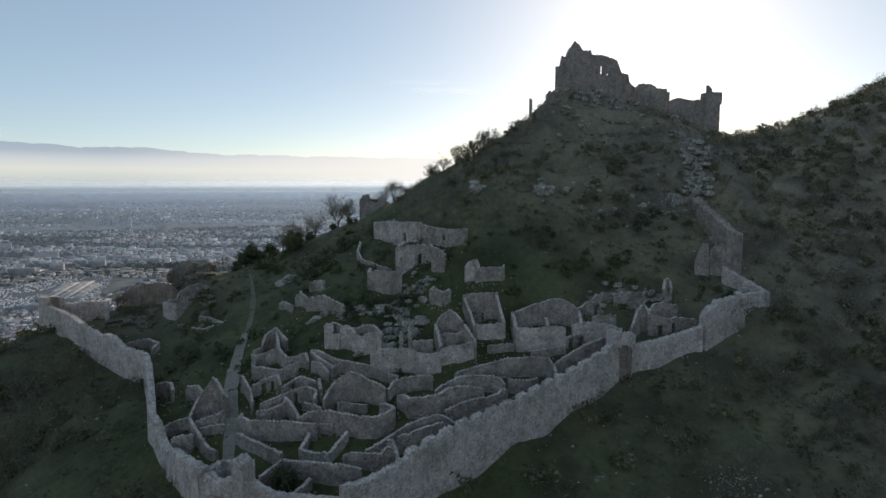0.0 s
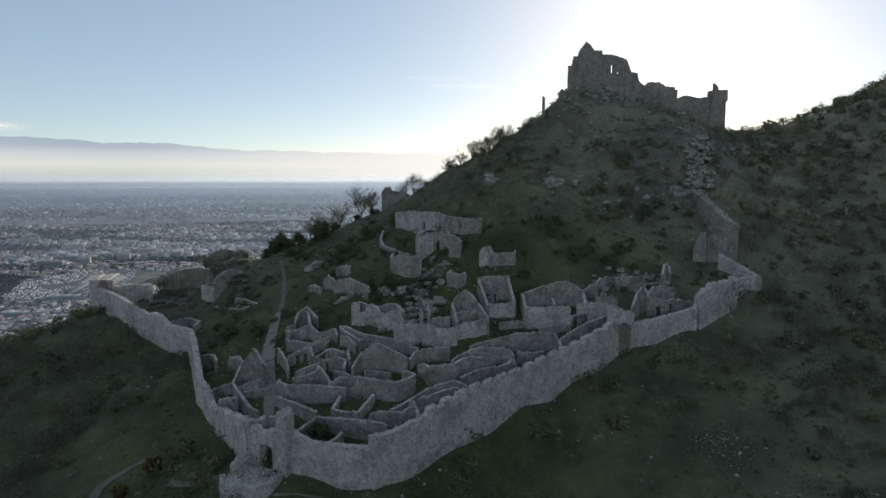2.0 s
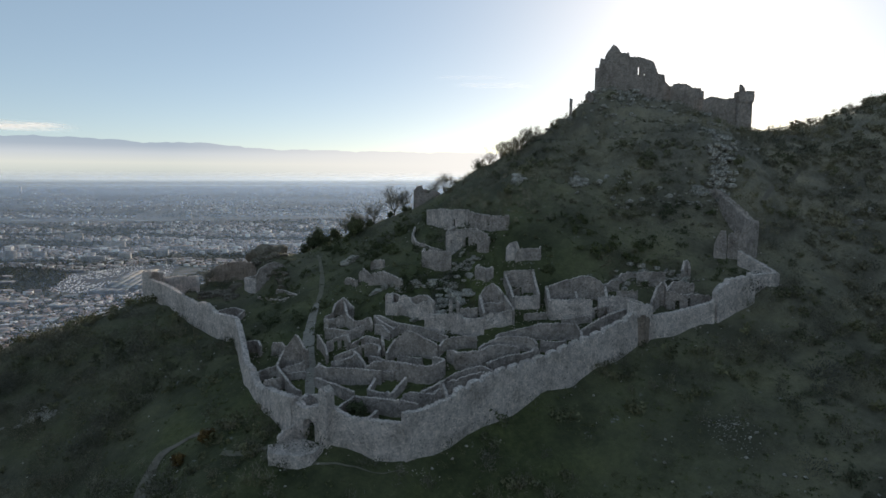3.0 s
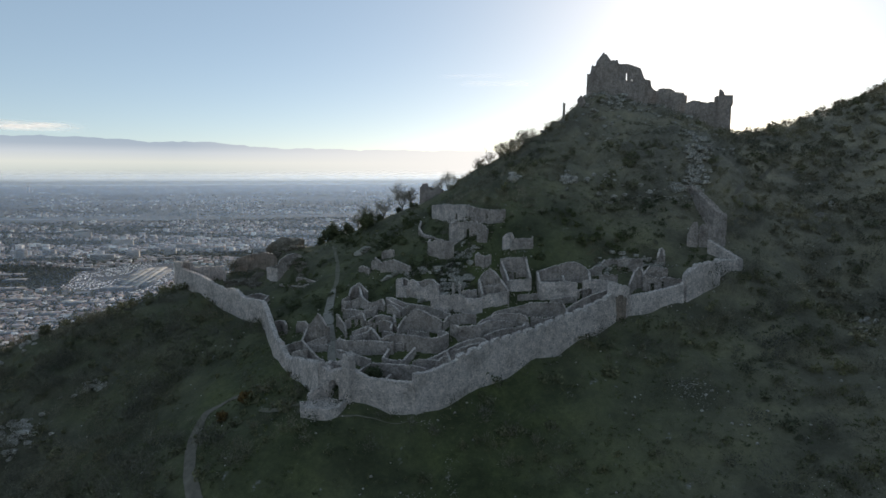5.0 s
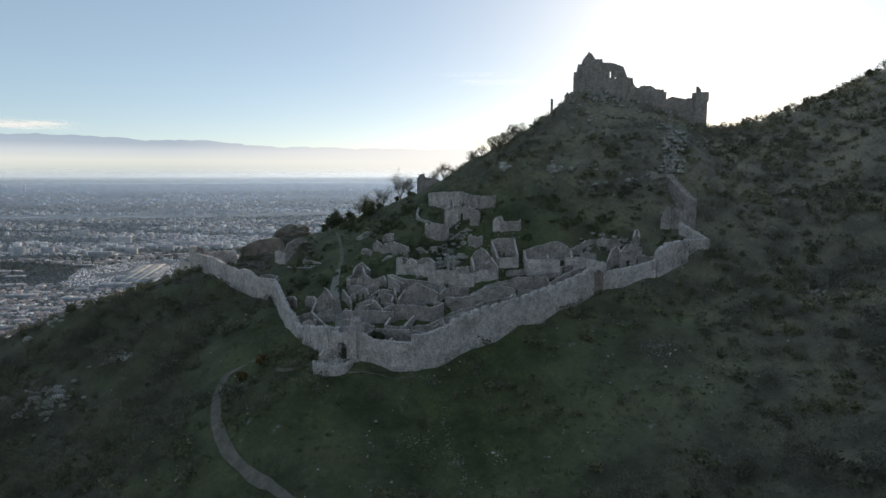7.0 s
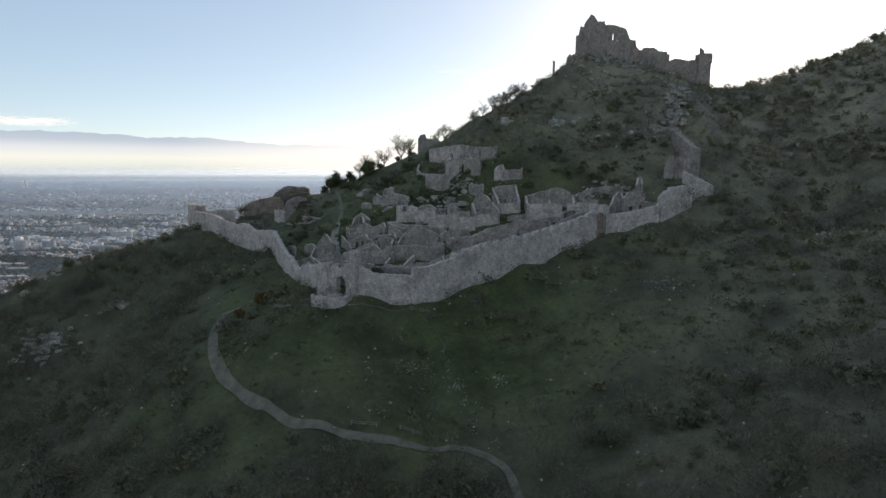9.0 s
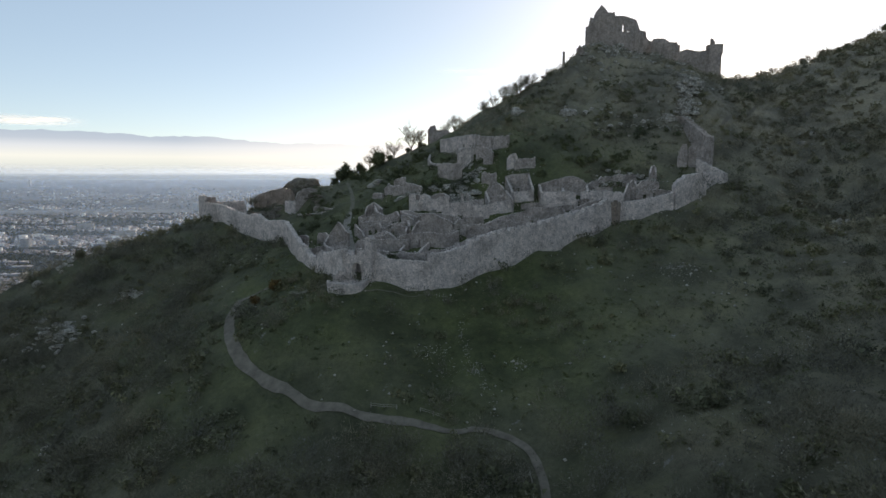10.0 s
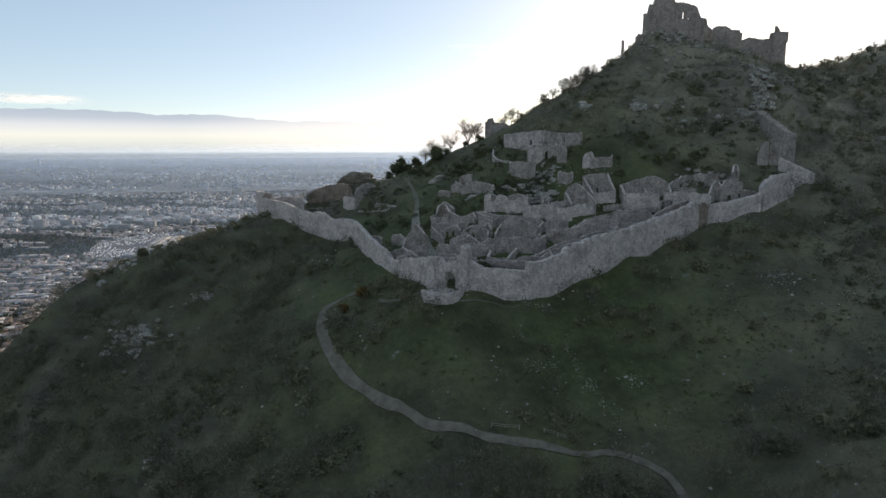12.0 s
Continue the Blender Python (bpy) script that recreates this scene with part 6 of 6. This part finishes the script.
# ---- haze sheets over the plain and the glowing far mountains ----
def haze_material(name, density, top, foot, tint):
    """A sheet standing in for haze: mostly clear, scattering the sunlight that passes through it; it thins out upward.
    """
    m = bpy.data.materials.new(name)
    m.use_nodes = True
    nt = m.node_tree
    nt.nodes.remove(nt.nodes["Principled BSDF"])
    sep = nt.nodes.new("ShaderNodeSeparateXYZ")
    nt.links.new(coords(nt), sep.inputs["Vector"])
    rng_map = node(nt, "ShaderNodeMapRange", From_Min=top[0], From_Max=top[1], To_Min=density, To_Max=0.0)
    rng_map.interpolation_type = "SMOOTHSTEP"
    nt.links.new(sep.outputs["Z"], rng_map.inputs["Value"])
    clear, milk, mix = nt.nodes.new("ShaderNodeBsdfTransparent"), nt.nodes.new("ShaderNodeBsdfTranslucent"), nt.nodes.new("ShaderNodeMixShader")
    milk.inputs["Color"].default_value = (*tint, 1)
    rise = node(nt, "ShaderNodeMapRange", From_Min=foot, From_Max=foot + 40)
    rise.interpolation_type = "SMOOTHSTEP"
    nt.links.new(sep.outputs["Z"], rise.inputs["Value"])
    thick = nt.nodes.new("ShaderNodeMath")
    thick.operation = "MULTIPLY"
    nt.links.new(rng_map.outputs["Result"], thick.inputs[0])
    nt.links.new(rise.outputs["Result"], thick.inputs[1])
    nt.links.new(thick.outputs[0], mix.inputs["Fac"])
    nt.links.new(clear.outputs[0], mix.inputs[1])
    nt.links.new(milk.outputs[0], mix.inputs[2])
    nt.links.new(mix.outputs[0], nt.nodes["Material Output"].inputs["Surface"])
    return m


# curved upright sheet, added to lay distance haze over what lies behind
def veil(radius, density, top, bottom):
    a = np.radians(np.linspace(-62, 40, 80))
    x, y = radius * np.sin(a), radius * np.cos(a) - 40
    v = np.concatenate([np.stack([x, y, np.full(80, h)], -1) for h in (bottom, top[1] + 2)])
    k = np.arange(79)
    ob = new("mist", as_mesh("mist", v, np.stack([k, k + 1, k + 81, k + 80], -1), [haze_material("haze_sheet", density, top, pz(0, radius - 40) - (34 if radius > 4600 else 10 if radius > 4200 else 0), (0.68, 0.80, 0.91) if radius > 4200 else (0.50, 0.70, 1.0))], None, True))
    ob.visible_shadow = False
    return tagged(ob, "upright translucent sheet standing in for haze over the plain", "mist", kind="structure")


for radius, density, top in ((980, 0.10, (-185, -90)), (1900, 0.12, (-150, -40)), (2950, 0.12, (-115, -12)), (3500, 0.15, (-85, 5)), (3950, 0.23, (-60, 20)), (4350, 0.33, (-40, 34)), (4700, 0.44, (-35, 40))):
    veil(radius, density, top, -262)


def mountains():
    """A glowing strip for the long far range; the white fog at its foot and the haze are painted into its emission."""
    n, radius = 240, 4870
    a = np.radians(np.linspace(-64, 45, n))
    deg = np.degrees(a)
    crest = 209 + 55 * np.exp(-((deg + 37) / 7) ** 2) + 28 * np.exp(-((deg + 26) / 4) ** 2) + 20 * np.exp(-((deg + 47) / 4) ** 2) - 0.9 * np.clip(deg + 24, 0, 60)
    crest = crest + [18 * noise.noise(Vector((v * 0.45, 2.0, 0))) + 9 * noise.noise(Vector((v * 1.7, 5.0, 0))) for v in deg]
    x, y = radius * np.sin(a), radius * np.cos(a) - 40
    rows = [np.stack([x * f, y * f, np.full(n, -60) + (crest + 60) * h], -1) for f, h in ((0.985, 0.0), (0.99, 0.4), (0.995, 0.75), (1.0, 1.0))]
    k = np.arange(n - 1)
    quads = np.concatenate([np.stack([k + r * n, k + 1 + r * n, k + 1 + (r + 1) * n, k + (r + 1) * n], -1) for r in range(3)])
    m = bpy.data.materials.new("glowing_painted_range")
    m.use_nodes = True
    nt = m.node_tree
    nt.nodes.remove(nt.nodes["Principled BSDF"])
    sep = nt.nodes.new("ShaderNodeSeparateXYZ")
    nt.links.new(coords(nt), sep.inputs["Vector"])
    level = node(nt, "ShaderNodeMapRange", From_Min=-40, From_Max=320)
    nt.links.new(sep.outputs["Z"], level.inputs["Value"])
    # fog band and hazy blue crest painted by height, given off as glow
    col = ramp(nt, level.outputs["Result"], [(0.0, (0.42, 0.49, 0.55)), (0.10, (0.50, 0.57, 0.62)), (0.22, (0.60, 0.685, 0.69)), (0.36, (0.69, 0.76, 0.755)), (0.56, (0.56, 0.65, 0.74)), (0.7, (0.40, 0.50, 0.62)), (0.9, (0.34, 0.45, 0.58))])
    # whitens towards the sun: bright haze painted in
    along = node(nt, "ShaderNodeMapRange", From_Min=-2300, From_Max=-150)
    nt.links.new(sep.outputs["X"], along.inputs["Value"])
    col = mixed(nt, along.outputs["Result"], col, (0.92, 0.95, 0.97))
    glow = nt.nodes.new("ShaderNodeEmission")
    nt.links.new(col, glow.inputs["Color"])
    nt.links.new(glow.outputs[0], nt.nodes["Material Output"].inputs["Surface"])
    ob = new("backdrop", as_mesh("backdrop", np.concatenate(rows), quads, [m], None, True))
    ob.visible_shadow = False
    tagged(ob, "glowing backdrop of a mountain range with fog and haze painted in", "mountains", kind="structure")


mountains()


# ---- a thin streak of cloud above the range ----
def cloud(a0, a1, height, half, share, name):
    """A thin veil of ice cloud between two bearings, fading towards its edges."""
    n, radius = 40, 4830
    a = np.radians(np.linspace(a0, a1, n))
    mid = height + 6 * np.sin(np.linspace(0, 4, n))
    v = np.concatenate([np.stack([radius * np.sin(a), radius * np.cos(a) - 40, mid + h], -1) for h in (-half, 0, half)])
    k = np.arange(n - 1)
    quads = np.concatenate([np.stack([k + r * n, k + 1 + r * n, k + 1 + (r + 1) * n, k + (r + 1) * n], -1) for r in range(2)])
    x0, x1 = radius * math.sin(math.radians(a0)), radius * math.sin(math.radians(a1))
    m = bpy.data.materials.new("thin_cloud")
    m.use_nodes = True
    nt = m.node_tree
    nt.nodes.remove(nt.nodes["Principled BSDF"])
    squash = node(nt, "ShaderNodeMapping", Scale=(0.004, 0.004, 0.03))
    nt.links.new(coords(nt), squash.inputs["Vector"])
    puffs = ramp(nt, noise_tex(nt, squash.outputs["Vector"], 1.0, 6, 0.6), [(0.3, (0, 0, 0)), (0.58, (share, share, share))])
    sep = nt.nodes.new("ShaderNodeSeparateXYZ")
    nt.links.new(coords(nt), sep.inputs["Vector"])
    up = node(nt, "ShaderNodeMapRange", From_Min=height - 0.84 * half, From_Max=height - 0.16 * half)
    down = node(nt, "ShaderNodeMapRange", From_Min=height + 0.92 * half, From_Max=height + 0.16 * half)
    end = node(nt, "ShaderNodeMapRange", From_Min=x1, From_Max=x1 - 0.3 * (x1 - x0))
    begin = node(nt, "ShaderNodeMapRange", From_Min=x0, From_Max=x0 + 0.25 * (x1 - x0))
    for rng_node, axis in ((up, "Z"), (down, "Z"), (end, "X"), (begin, "X")):
        rng_node.interpolation_type = "SMOOTHSTEP"
        nt.links.new(sep.outputs[axis], rng_node.inputs["Value"])
    fade = puffs
    for rng_node in (up, down, end, begin):
        fade = mixed(nt, 1.0, fade, rng_node.outputs["Result"], "MULTIPLY")
    clear, milk, mix = nt.nodes.new("ShaderNodeBsdfTransparent"), nt.nodes.new("ShaderNodeBsdfTranslucent"), nt.nodes.new("ShaderNodeMixShader")
    milk.inputs["Color"].default_value = (1, 1, 1, 1)
    nt.links.new(fade, mix.inputs["Fac"])
    nt.links.new(clear.outputs[0], mix.inputs[1])
    nt.links.new(milk.outputs[0], mix.inputs[2])
    nt.links.new(mix.outputs[0], nt.nodes["Material Output"].inputs["Surface"])
    ob = new(name, as_mesh(name, v, quads, [m], None, True))
    ob.visible_shadow = False
    tagged(ob, "thin pale streak of cloud above the mountains", "cloud", kind="structure")


cloud(-48, -34.5, 318, 48, 1.0, "cloud")
cloud(-3, 5.5, 715, 34, 0.14, "cloud_wisp")
cloud(-5, 2.5, 775, 26, 0.10, "cloud_wisp")
